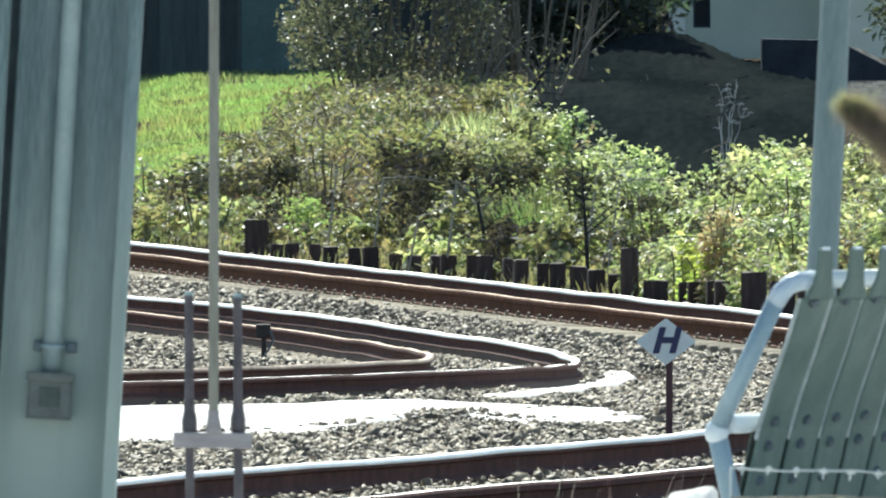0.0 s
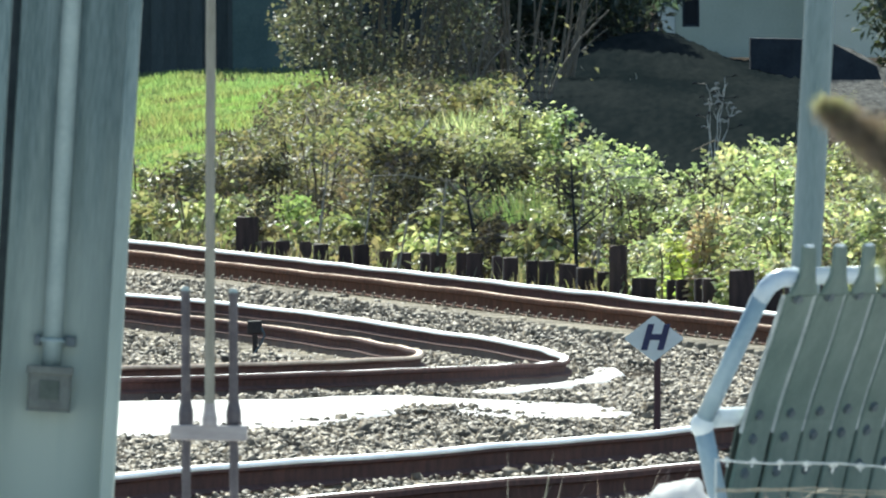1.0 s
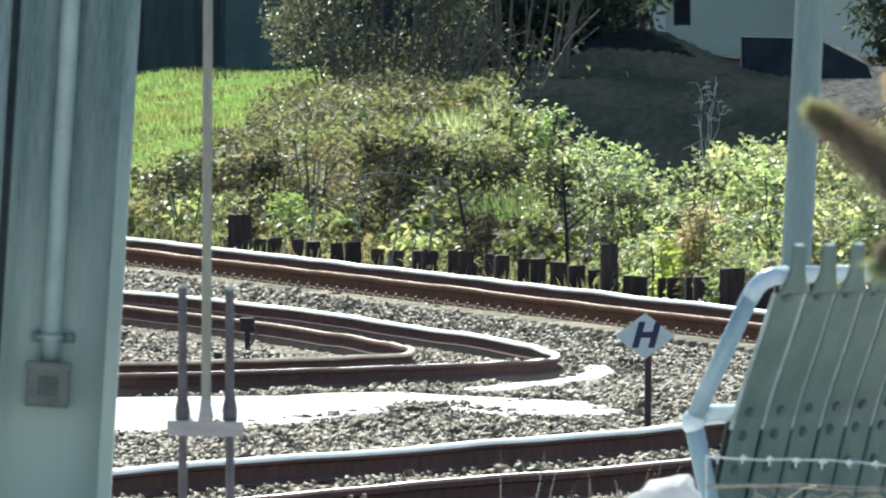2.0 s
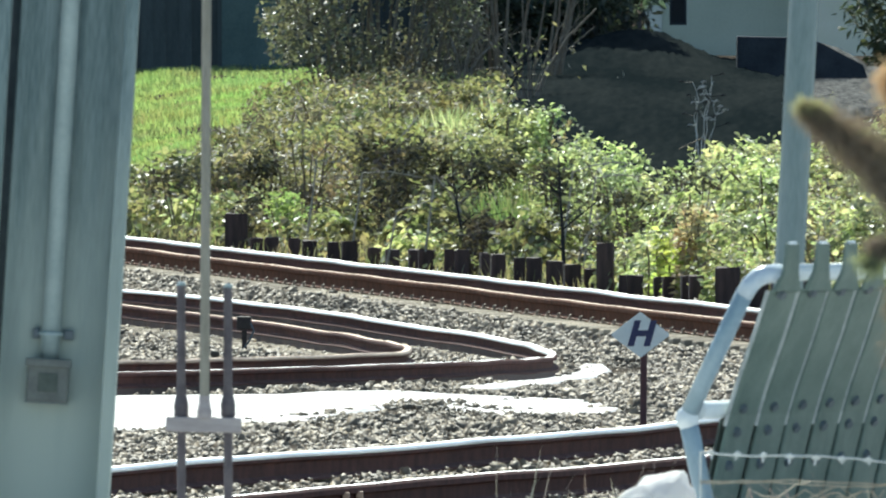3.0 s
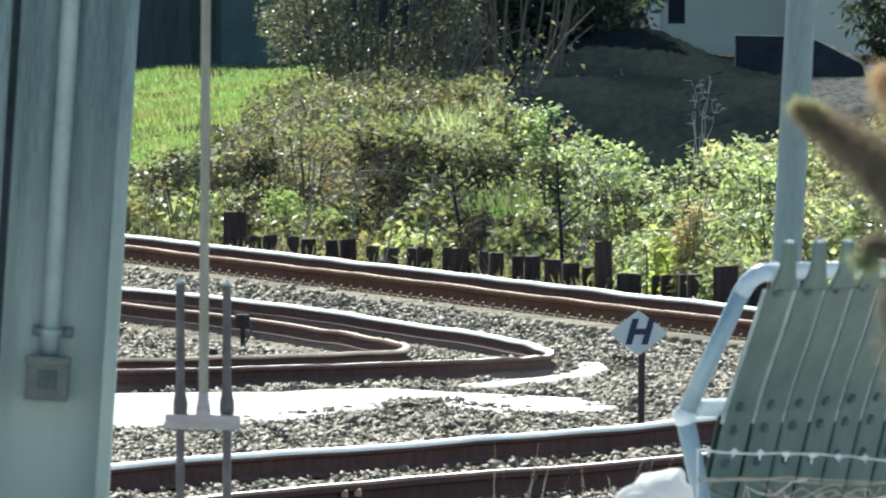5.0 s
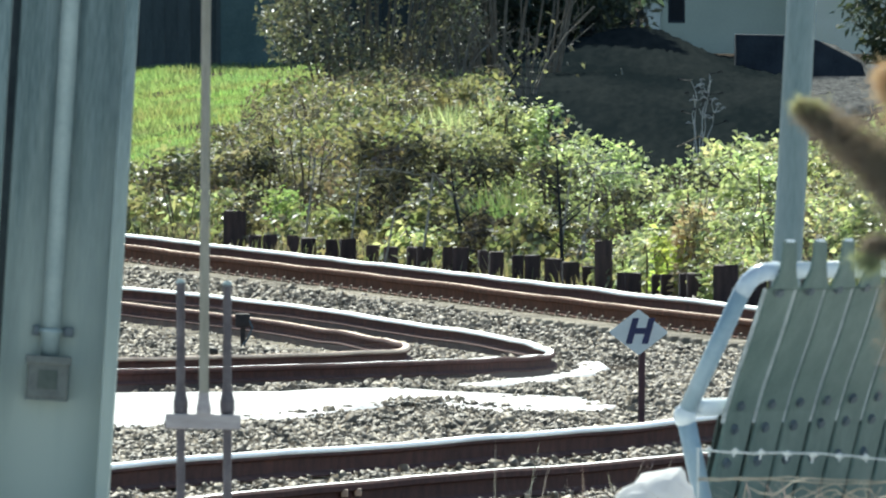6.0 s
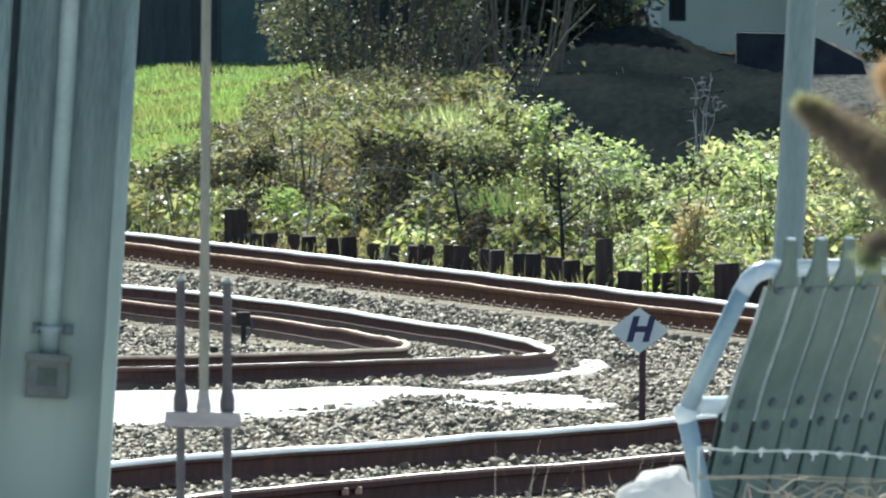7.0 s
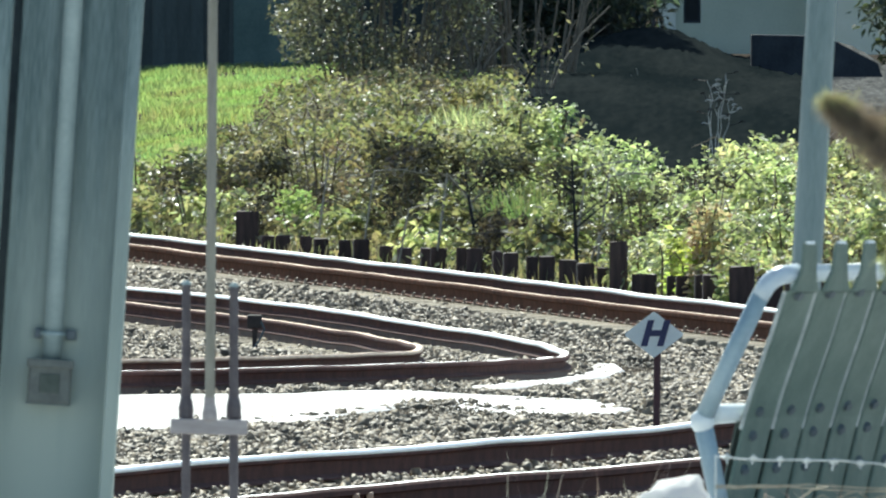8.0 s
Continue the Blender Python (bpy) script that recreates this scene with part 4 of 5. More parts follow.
# ---- the overgrown bank ----
def bramble(x, y, r, h, n, leaf, size=0.075, label="tangled bramble bush with sunlit leaves on the bank", deep=1.3, canes=4, spill=False):
    """A mound of leafy sprays on arching canes."""
    z = float(land(x, y))
    ob = empty("bramble_bush", x, y, z, label, "bush", "brambles on the bank")
    n = int(n * 0.95)
    k = max(6, n // 22)
    u = rng.normal(size=(k, 3))
    u /= np.linalg.norm(u, axis=1)[:, None]
    u[:, 2] = np.abs(u[:, 2])
    q = rng.uniform(0.3, 1.0, k) ** 0.4
    lump = 1 + 0.28 * np.sin(u[:, 0] * 5 + x * 3) * np.cos(u[:, 1] * 4 + y) + 0.2 * np.sin(u[:, 2] * 7 + x)
    tip = u * (q * lump)[:, None] * np.array([r, r * deep, h])
    turn = u * np.array([0.8, 0.8, 0.6]) + np.array([0, -0.1, 0.25]) + rng.normal(size=(k, 3)) * 0.5
    turn /= np.linalg.norm(turn, axis=1)[:, None]
    pick = rng.integers(0, k, n)
    lie = rng.normal(size=(n, 3)) * 0.062 * rng.uniform(0.6, 1.6, k)[pick][:, None]
    lie -= turn[pick] * (lie * turn[pick]).sum(1)[:, None] * 0.75
    p = tip[pick] + lie
    p[:, 2] = np.maximum(p[:, 2] + 0.02, 0.01)
    way = turn[pick]
    if not spill:
        keep = y + p[:, 1] > stump_line(x + p[:, 0]) + 0.2
        p, way = p[keep], way[keep]
    v, f = leaves(p, size * rng.uniform(0.75, 1.35, k)[pick][keep if not spill else slice(None)], slim=0.62, face=way)
    raw("crown", v, f, leaf, ob)
    for i in range(canes):
        a = random.uniform(0, 6.28)
        bm = bmesh.new()
        ex, ey = r * random.uniform(0.5, 1.0) * math.cos(a), r * deep * 0.8 * math.sin(a)
        t = h * random.uniform(0.85, 1.2)
        tube(bm, [(0.1 * math.cos(a), 0.1 * math.sin(a), -0.03), (ex * 0.4, ey * 0.4, t * 0.75), (ex * 0.8, ey * 0.8, t), (ex * 1.15, ey * 1.15, t * 0.8)], 0.010, 0.005, seg=5)
        part("cane", bm, M_STEM, ob)
    return ob


# Spots where dark leaves stand in for shaded hollows.
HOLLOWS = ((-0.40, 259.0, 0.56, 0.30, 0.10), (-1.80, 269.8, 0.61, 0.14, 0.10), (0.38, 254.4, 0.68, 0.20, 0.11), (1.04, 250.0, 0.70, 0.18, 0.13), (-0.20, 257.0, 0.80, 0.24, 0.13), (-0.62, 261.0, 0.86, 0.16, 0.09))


def kept_low(x, y, w, h):
    """A bush before one of the dark clumps stays low, to keep it in the camera's sight."""
    for hx, hy, hz, rx, rz in HOLLOWS:
        if y < hy and abs(x / y - hx / hy) < (rx + w * 0.6) / hy:
            sight = (hz - 1.1 * rz - 3.8) / hy
            h = max(0.14, min(h, 3.8 + sight * y - float(land(x, y))))
    return h


def plant_bank():
    for row, d in enumerate((2.6, 6.5, 11, 16, 22, 28, 34, 40, 46, 52)):
        for c in range(11):
            x = -5.8 + c * 1.05 + random.uniform(-0.35, 0.35) + 0.5 * (row % 2)
            y = float(stump_line(x)) + d + random.uniform(-1.5, 1.5) * (0.3 if row == 0 else 1)
            if y > 303 or (x < -1.5 and y > 284) or (x > 1.45 and y > 258) or (x > 0.3 and y > 263):
                continue
            side = x / y * 100
            h = random.uniform(0.55, 0.85) if side > 0.65 and row > 1 else random.uniform(0.22, 0.40) if row == 0 or row > 6 else random.uniform(0.32, 0.8)
            w = random.uniform(0.5, 0.85) if row else random.uniform(0.4, 0.6)
            if 0.75 < x < 1.7:
                h, w = min(h, 0.42), min(w, 0.55)
            elif x > 0.2 and y > 252:
                h = min(h, 0.42)
            if side > 0.65:
                leaf, size = L_BRIGHT, 0.066
            elif -0.85 < side < 0.15 and 1 < row < 9 and random.random() < 0.85:
                leaf, size = random.choice(((L_OLIVE, 0.075), (L_OLIVE, 0.07), (L_MAUVE, 0.065), (L_YELLOW, 0.075), (L_GOLD, 0.08)))
            else:
                leaf, size = (L_BRAMBLE, 0.085) if random.random() < 0.7 else (L_BRIGHT, 0.08)
            h = kept_low(x, y, w, h)
            if 0.72 < side < 1.02:
                h = min(h, 0.40)
            elif 1.02 <= side < 1.16:
                h = min(h, 0.54)
            if row > 2 and side < 0.65:
                size *= 0.72
            bramble(x, y, w, h, 2300 if side > 0.65 else 2600 if row > 2 else 1500, leaf, size)


def thicket(x, y, z, rx, rz, n, leaf, label, size=0.07, ragged=0.6):
    """A ragged thicket among the brambles; z is its middle's height."""
    g = float(land(x, y))
    ob = empty("thicket", x, y, g, label, "thicket", "thickets on the bank")
    k = 9
    mid = rng.uniform(-1.5, 1.5, size=(k, 3)) * np.array([rx, rx * 2.0, rz]) * ragged
    pick = rng.integers(0, k, n)
    p = mid[pick] + rng.normal(size=(n, 3)) * np.array([rx, rx * 1.5, rz]) * 0.42
    p[:, 2] += z - g
    low = rng.random(n) < (0.45 if ragged > 0.6 else 0.0)
    p[:, 2] = np.maximum(np.where(low, p[:, 2] * rng.uniform(0.05, 1.0, n), p[:, 2]), 0.0)
    p = p[y + p[:, 1] > stump_line(x + p[:, 0]) + 0.2]
    v, f = leaves(p, size, 0.5)
    raw("crown", v, f, leaf, ob)
    for i in range(4):
        bm = bmesh.new()
        ex = random.uniform(-rx, rx)
        tube(bm, [(ex * 0.3, 0, -0.04), (ex * 0.7, 0.02, (z - g) * 0.6), (ex, -0.03, z - g + rz * 0.4), (ex * 1.6, -0.05, z - g + rz * 0.5)], 0.008, 0.004, seg=5)
        part("cane", bm, M_STEM, ob)
    return ob


def crest_bushes():
    fine = "light green fine-leaved bush at the crest of the bank"
    bramble(0.60, 266, 0.44, 0.98, 2600, L_BRAMBLE, 0.062, fine)
    bramble(0.98, 262, 0.38, 0.92, 2400, L_BRIGHT, 0.062, fine)
    bramble(0.15, 270, 0.45, 0.60, 1500, L_BRAMBLE, 0.062, fine)
    bramble(1.20, 256, 0.27, 0.74, 1500, L_BRIGHT, 0.062, fine)
    for x, y, r, h in ((1.36, 254.5, 0.36, 0.76), (1.78, 253, 0.40, 0.60), (2.15, 250, 0.42, 0.54), (1.52, 252, 0.34, 0.72), (2.72, 249, 0.40, 0.56), (2.98, 246, 0.40, 0.70), (1.6, 249.5, 0.42, 0.64), (1.1, 250.5, 0.36, 0.55)):
        bramble(x, y, r, h, 1900, L_BRIGHT, 0.062)
    for x, y in ((-2.45, 287), (-2.0, 285.5), (-1.55, 287), (-2.2, 291), (-1.75, 292), (-1.35, 291), (-1.5, 296), (-1.1, 296)):
        bramble(x, y, 0.42, 0.24, 700, L_YELLOW if y < 290 else L_OLIVE, 0.07, "low weedy bramble at the edge of the grass")


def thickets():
    dark = "dark leaf clump standing in for a shaded gap among brambles"
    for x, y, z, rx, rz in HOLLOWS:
        thicket(x, y, z, rx, rz, int((18000 if x > 0.9 else 34000) * rx * rz), L_GAPSHADE, dark, 0.075, 0.72)
    thicket(-2.0, 265.9, 0.06, 0.2, 0.13, 420, L_GAPSHADE, dark)
    thicket(0.45, 250.2, 0.29, 0.28, 0.06, 420, L_GAPSHADE, dark)
    thicket(1.7, 244.0, 0.62, 0.30, 0.07, 150, L_GAPSHADE, dark)
    thicket(-2.6, 271.0, 0.45, 0.4, 0.14, 380, L_GAPSHADE, dark)
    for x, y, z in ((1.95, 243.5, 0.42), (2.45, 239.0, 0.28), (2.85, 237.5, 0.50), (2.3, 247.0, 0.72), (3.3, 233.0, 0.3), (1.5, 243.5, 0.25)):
        thicket(x, y, z, 0.24, 0.08, 120, L_GAPSHADE, dark)
    thicket(0.20, 256.5, 0.92, 0.26, 0.10, 700, L_OLIVE, "arching olive-brown thicket of dying canes")
    thicket(-1.54, 264.0, 0.26, 0.17, 0.13, 420, L_GRASS, "soft lime-green clump of weeds on the bank", 0.06)
    thicket(-0.45, 261.5, 1.0, 0.42, 0.13, 620, L_GOLD, "arching golden-brown clump of broad weed leaves on the bank", 0.085)
    thicket(-1.35, 268.0, 0.95, 0.50, 0.10, 420, L_GOLD, "straw-coloured clump of withered weeds on the bank", 0.08)


plant_bank()
crest_bushes()
thickets()


def sapling(x, y, h, lean, n, label):
    ob = empty("sapling", x, y, float(land(x, y)), label, "sapling")
    bm = bmesh.new()
    tube(bm, [(0, 0, -0.05), (lean * 0.2, 0, h * 0.35), (lean * 0.7, 0, h * 0.7), (lean, 0, h)], 0.022, 0.007, seg=7)
    part("trunk", bm, M_BLACKBOX, ob, "thin dark trunk")
    for i in range(7):
        q = random.uniform(0.25, 0.85)
        s = random.choice((-1, 1))
        bm = bmesh.new()
        bx = lean * q * q
        tube(bm, [(bx, 0, h * q), (bx + s * 0.12, -0.03, h * q + 0.10), (bx + s * random.uniform(0.2, 0.42), -0.05, h * q + random.uniform(0.05, 0.3))], 0.009, 0.004, seg=5)
        part("branch", bm, M_BARK if i % 2 else M_BLACKBOX, ob)
    p = np.stack([lean * 0.8 + rng.normal(size=n) * 0.22, rng.normal(size=n) * 0.15, h * 0.8 + rng.normal(size=n) * h * 0.2], 1)
    v, f = leaves(p, 0.06)
    raw("crown", v, f, L_BRAMBLE, ob)
    return ob


sapling(0.20, 249.5, 0.95, -0.12, 60, "thin dark sapling rising through the brambles")
sapling(1.08, 243.5, 1.15, -0.05, 80, "thin dark sapling rising through the brambles")
sapling(0.62, 288, 0.75, 0.3, 40, "pale twiggy sapling at the top of the bank")


def dead_branch(y, line, label, thick=0.011):
    """A bleached cane or branch rooted in the bank, with a few side twigs."""
    x0, z0 = line[0]
    g = float(land(x0, y))
    ob = empty("dead_branch", x0, y, g, label, "branch", "dead branches on the bank")
    pts = [(-0.12 if line[-1][0] > x0 else 0.12, 0.1, -0.04)] + [(x - x0, 0.0, z - g) for x, z in line]
    bm = bmesh.new()
    tube(bm, pts, thick, thick * 0.45, seg=6)
    part("stem", bm, M_DEADWOOD, ob)
    for i in range(4):
        a, b = Vector(pts[random.randint(1, len(pts) - 2)]), Vector(pts[-1])
        p = a.lerp(b, random.uniform(0.1, 0.8))
        q = p + Vector((random.uniform(-0.12, 0.12), -0.02, random.uniform(0.03, 0.14)))
        bm = bmesh.new()
        tube(bm, [p, p.lerp(q, 0.5) + Vector((0.01, 0, 0.01)), q], thick * 0.5, thick * 0.25, seg=5)
        part("twig", bm, M_DEADWOOD, ob)
    return ob


CANE = "bleached dead bramble cane lying across the bank"
dead_branch(256.5, [(-0.77, 0.69), (-0.5, 0.70), (-0.2, 0.64)], CANE)
dead_branch(250.2, [(-0.08, 0.74), (0.04, 0.60), (0.12, 0.51), (0.16, 0.40)], "pale crooked dead branch on the bank", 0.014)
dead_branch(261.0, [(-1.22, 0.76), (-1.1, 0.74), (-0.98, 0.74)], CANE)
dead_branch(246.0, [(1.17, 0.82), (1.35, 0.88), (1.53, 0.91), (1.7, 0.90)], CANE)
dead_branch(245.0, [(1.37, 0.78), (1.58, 0.81), (1.78, 0.79)], CANE)
dead_branch(261.0, [(-0.45, 0.95), (-0.33, 1.07), (-0.24, 1.19)], "pale crooked dead branch on the bank", 0.012)
dead_branch(248.0, [(-0.43, 0.44), (-0.12, 0.54), (-0.07, 0.58)], CANE)
dead_branch(246.5, [(1.30, 0.24), (1.40, 0.31), (1.44, 0.38)], CANE, 0.013)
dead_branch(300.0, [(1.7, 0.94), (1.89, 1.07), (2.04, 1.19)], "grey bare branch on the dark soil", 0.016)


def leaf_heap():
    """A low heap of rotting brown leaves and sticks."""
    x, y = 0.37, 248.6
    g = float(land(x, y))
    ob = empty("leaf_heap", x, y, g, "low heap of rotting red-brown leaves and sticks", "leaf heap")
    n = 900
    a, q = rng.uniform(0, 6.28, n), np.sqrt(rng.random(n))
    p = np.stack([0.27 * q * np.cos(a), 0.5 * q * np.sin(a), 0.02 + (0.42 - g + 0.02) * (1 - q ** 2) * rng.uniform(0.5, 1.0, n)], 1)
    v, f = leaves(p, 0.07, 0.3, 0.5)
    raw("leaves", v, f, L_ROT, ob)
    for i in range(6):
        bm = bmesh.new()
        sx, sz = random.uniform(-0.3, 0.1), random.uniform(0.03, 0.35 - g + 0.05)
        tube(bm, [(sx, -0.2, sz), (sx + 0.16, -0.22, sz + random.uniform(-0.03, 0.05)), (sx + 0.34, -0.2, sz + random.uniform(-0.05, 0.05))], 0.009, 0.005, seg=5)
        part("stick", bm, M_BARK, ob)
    return ob


leaf_heap()


def undergrowth():
    n = 34000
    x = rng.uniform(-6, 5, n)
    y = stump_line(x) + rng.uniform(0.4, 60, n)
    keep = (y < 306) & ~((x < -1.9) & (y > 284)) & ~((x > 1.3) & (y > 254)) & ~((x > 0.8) & (y > 280))
    x, y = x[keep], y[keep]
    p = np.stack([x, y, land(x, y) + rng.uniform(0, 0.16, len(x))], 1)
    v, f = leaves(p, 0.085)
    return tagged(raw("undergrowth", v, f, L_YELLOW), "low tangle of yellowing weeds and dead leaves covering the bank", "weeds", kind="stuff")


undergrowth()


def grass(name, pts, h, w, label, leaf=None):
    v, f = blades(pts, h, w)
    return tagged(raw(name, v, f, leaf or L_GRASS), label, "grass", kind="stuff")


def behind_stumps(n, x0, x1, d0, d1):
    x = rng.uniform(x0, x1, n)
    y = stump_line(x) + rng.uniform(d0, d1, n)
    return np.stack([x, y, land(x, y)], 1)


def on_land(n, x0, x1, y0, y1):
    x, y = rng.uniform(x0, x1, n), rng.uniform(y0, y1, n)
    return np.stack([x, y, land(x, y)], 1)


def patchy(p):
    """Keeps more blades where a broad pattern is high, so that the sward is uneven."""
    k = np.sin(p[:, 0] * 2.3 + 1) * np.cos(p[:, 1] * 0.35) + 0.6 * np.sin(p[:, 0] * 5.1 + p[:, 1] * 0.8)
    return p[rng.random(len(p)) < 0.55 + 0.4 * k]


SWARD = patchy(on_land(100000, -4.2, -1.4, 281, 319))
grass("meadow_grass", SWARD, 0.055 + 0.075 * (0.5 + 0.5 * np.sin(SWARD[:, 0] * 3.1 + 2) * np.cos(SWARD[:, 1] * 0.55)), 0.015, "bright green sunlit grass on top of the bank")
grass("crest_grass", on_land(1500, -0.35, 0.62, 277, 288), 0.26, 0.014, "light green grass along the crest of the bank", L_BRIGHT)
grass("verge_grass", behind_stumps(900, 1.4, 2.5, 0.8, 7), 0.2, 0.016, "yellow-green grass tufts behind the timber stumps")
grass("stump_weeds", behind_stumps(170, -2.6, 1.3, -0.55, -0.12), 0.12, 0.012, "short olive and straw-coloured weeds before the timber stumps", L_OLIVE)
grass("straw_tufts", behind_stumps(900, -3.2, 1.3, 0.3, 4.0), 0.20, 0.012, "dull olive grass tufts behind the timber stumps", L_OLIVE)
grass("tall_grass", on_land(420, 0.34, 0.90, 250.5, 252.5), 0.62, 0.02, "tuft of fresh tall green grass among brambles", L_FERN)


# ---- shrubs, trees and houses behind the bank ----
def shrub_tree(x, y, w, h, stems, n, leaf, label, name="shrub", size=0.08, bare=0.35, cat="shrub"):
    z = float(land(x, y))
    ob = empty(name, x, y, z, label, cat)
    for i in range(stems):
        bm = bmesh.new()
        px = random.uniform(-w, w)
        lean = random.uniform(-0.25, 0.25)
        py = random.uniform(-0.8, 0.8)
        k = h * random.uniform(0.6, 1.0)
        tube(bm, [(px * 0.6, py, -0.05), (px * 0.8 + lean * 0.3, py, k * 0.3), (px + lean, py + random.uniform(-0.2, 0.2), k * 0.7), (px * 1.1 + lean * 1.7, py, k)], random.uniform(0.012, 0.028), 0.006, seg=6)
        for b in range(3):
            q = random.uniform(0.3, 0.8)
            sx = px + lean * q
            tube(bm, [(sx, py, k * q), (sx + random.uniform(-0.25, 0.25), py - 0.1, k * q + 0.25), (sx + random.uniform(-0.5, 0.5), py - 0.2, k * q + 0.55)], 0.009, 0.004, seg=5)
        part("stem", bm, M_BARK, ob)
    u = rng.uniform(-1, 1, (n, 3))
    p = np.stack([u[:, 0] * w * (1 + 0.12 * np.sin(u[:, 2] * 9)), u[:, 1] * 1.3, h * bare * 0.1 + (u[:, 2] * 0.5 + 0.5) * h], 1)
    lump = np.sin(p[:, 0] * 3.1 + 1) * np.cos(p[:, 2] * 3.7) + rng.normal(size=n) * 0.5
    p = p[(lump > -0.35) & (np.abs(u[:, 0]) < 0.82 + 0.16 * np.sin(p[:, 2] * 4.3 + x) + 0.06 * rng.normal(size=n))]
    v, f = leaves(p, size, 0.6)
    raw("crown", v, f, leaf, ob)
    return ob


shrub_tree(-0.80, 303, 1.28, 3.6, 26, 27000, L_DARK, "dark leafy shrub with many thin grey stems and glinting leaves", size=0.072)
shrub_tree(0.70, 304, 1.0, 3.4, 30, 350, L_DARK, "thin bare-stemmed shrub with sparse dark leaves")


def bare_shrub(x, y, h, n, label):
    ob = empty("bare_shrub", x, y, float(land(x, y)), label, "shrub")
    for i in range(n):
        a = random.uniform(-0.9, 0.9)
        k = h * random.uniform(0.6, 1.0)
        bm = bmesh.new()
        pts = [(0.05 * a, 0, -0.05), (0.25 * a * k, 0.02, k * 0.35), (0.55 * a * k, random.uniform(-0.1, 0.1), k * 0.7), (0.95 * a * k, 0, k)]
        tube(bm, pts, 0.026 if i < 3 else 0.010, 0.010 if i < 3 else 0.004, seg=6)
        for q in range(3):
            s = random.uniform(0.45, 0.9)
            px, pz = 0.75 * a * k * s, k * s
            tube(bm, [(px, 0, pz), (px + random.uniform(-0.1, 0.12), -0.02, pz + 0.10), (px + random.uniform(-0.2, 0.22), -0.03, pz + 0.2)], 0.006, 0.003, seg=5)
        part("stem", bm, M_BARK, ob)
    return ob


bare_shrub(0.92, 291, 1.15, 10, "leafless shrub with pale sunlit grey stems")
bare_shrub(0.2, 300, 0.9, 7, "leafless shrub with pale sunlit grey stems")


def conifer(x, y, h, r, n, label, leaf=L_CONIFER):
    z = float(land(x, y))
    ob = empty("conifer", x, y, z, label, "tree")
    bm = bmesh.new()
    tube(bm, [(0, 0, -0.1), (0.05, 0, h * 0.5), (0, 0, h)], 0.16, 0.03, seg=9)
    part("trunk", bm, M_BARK, ob)
    zz = rng.uniform(0.02, 1.0, n)
    a = rng.uniform(0, 6.28, n)
    tier = 0.75 + 0.25 * np.cos(zz * 40)
    rr = r * (1.05 - 0.9 * zz) * np.sqrt(rng.uniform(0.15, 1.0, n)) * tier * (1 + 0.2 * np.sin(a * 5))
    p = np.stack([rr * np.cos(a), rr * np.sin(a), zz * h - 0.25 * rr], 1)
    v, f = leaves(p, 0.16, 1.2, 0.35)
    raw("crown", v, f, leaf, ob)
    return ob


conifer(1.35, 320, 8.5, 1.28, 22000, "dense dark conifer in shade behind the shrubs")
conifer(0.1, 322, 8.0, 1.5, 20000, "dense dark conifer in shade behind the shrubs")
conifer(2.12, 340, 8.0, 0.90, 11000, "slim dark conifer beside the house")
conifer(5.95, 354, 7.0, 0.78, 9000, "dark green conifer in front of the house", L_HEDGE)


def board_fence():
    ob = empty("board_fence", -1.2, 318, float(land(-1.2, 318)), "dark stained board fence in shade with one faded green panel", "fence")
    x = -5.2
    bm0 = bmesh.new()
    box(bm0, 0.0, 0.1495, -0.012, 0.012, -0.05, 2.3, 0.004)
    me = bpy.data.meshes.new("board")
    bm0.to_mesh(me)
    bm0.free()
    me.materials.append(M_FENCE)
    while x < 1.3:
        if not (-1.42 < x < -0.78):
            o = new("board", me)
            o.parent = ob
            o.matrix_local = pose(x, random.uniform(-0.006, 0.006), random.uniform(-0.02, 0.02))
        x += 0.15
    bm = bmesh.new()
    box(bm, -1.40, -0.68, -0.03, 0.0, -0.05, 2.3, 0.006)
    part("panel", bm, M_TEAL, ob, "faded green panel")
    for z in (0.5, 1.8):
        bm = bmesh.new()
        box(bm, -5.2, 1.3, 0.013, 0.06, z, z + 0.09)
        part("rail", bm, M_FENCE, ob)
    return ob


board_fence()


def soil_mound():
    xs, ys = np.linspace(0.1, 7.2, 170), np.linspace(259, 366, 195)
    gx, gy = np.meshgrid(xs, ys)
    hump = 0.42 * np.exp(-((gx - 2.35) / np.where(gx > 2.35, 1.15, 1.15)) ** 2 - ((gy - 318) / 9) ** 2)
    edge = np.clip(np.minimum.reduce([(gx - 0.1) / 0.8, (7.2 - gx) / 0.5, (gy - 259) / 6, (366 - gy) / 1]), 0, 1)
    # The soil ends along a line of sight, to fit the camera's view.
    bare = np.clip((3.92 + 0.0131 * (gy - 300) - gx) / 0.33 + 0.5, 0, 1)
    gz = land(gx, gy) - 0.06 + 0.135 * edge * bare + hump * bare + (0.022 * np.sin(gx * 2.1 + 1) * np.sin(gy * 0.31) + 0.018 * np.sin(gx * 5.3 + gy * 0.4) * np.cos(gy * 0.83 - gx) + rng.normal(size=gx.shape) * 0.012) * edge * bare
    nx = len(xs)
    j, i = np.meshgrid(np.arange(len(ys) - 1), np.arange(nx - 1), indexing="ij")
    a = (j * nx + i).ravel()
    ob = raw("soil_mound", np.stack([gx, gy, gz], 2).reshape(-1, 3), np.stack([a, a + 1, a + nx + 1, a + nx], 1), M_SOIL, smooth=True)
    return tagged(ob, "low mound of bare soil, its shade painted into the colour", "soil mound")


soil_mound()


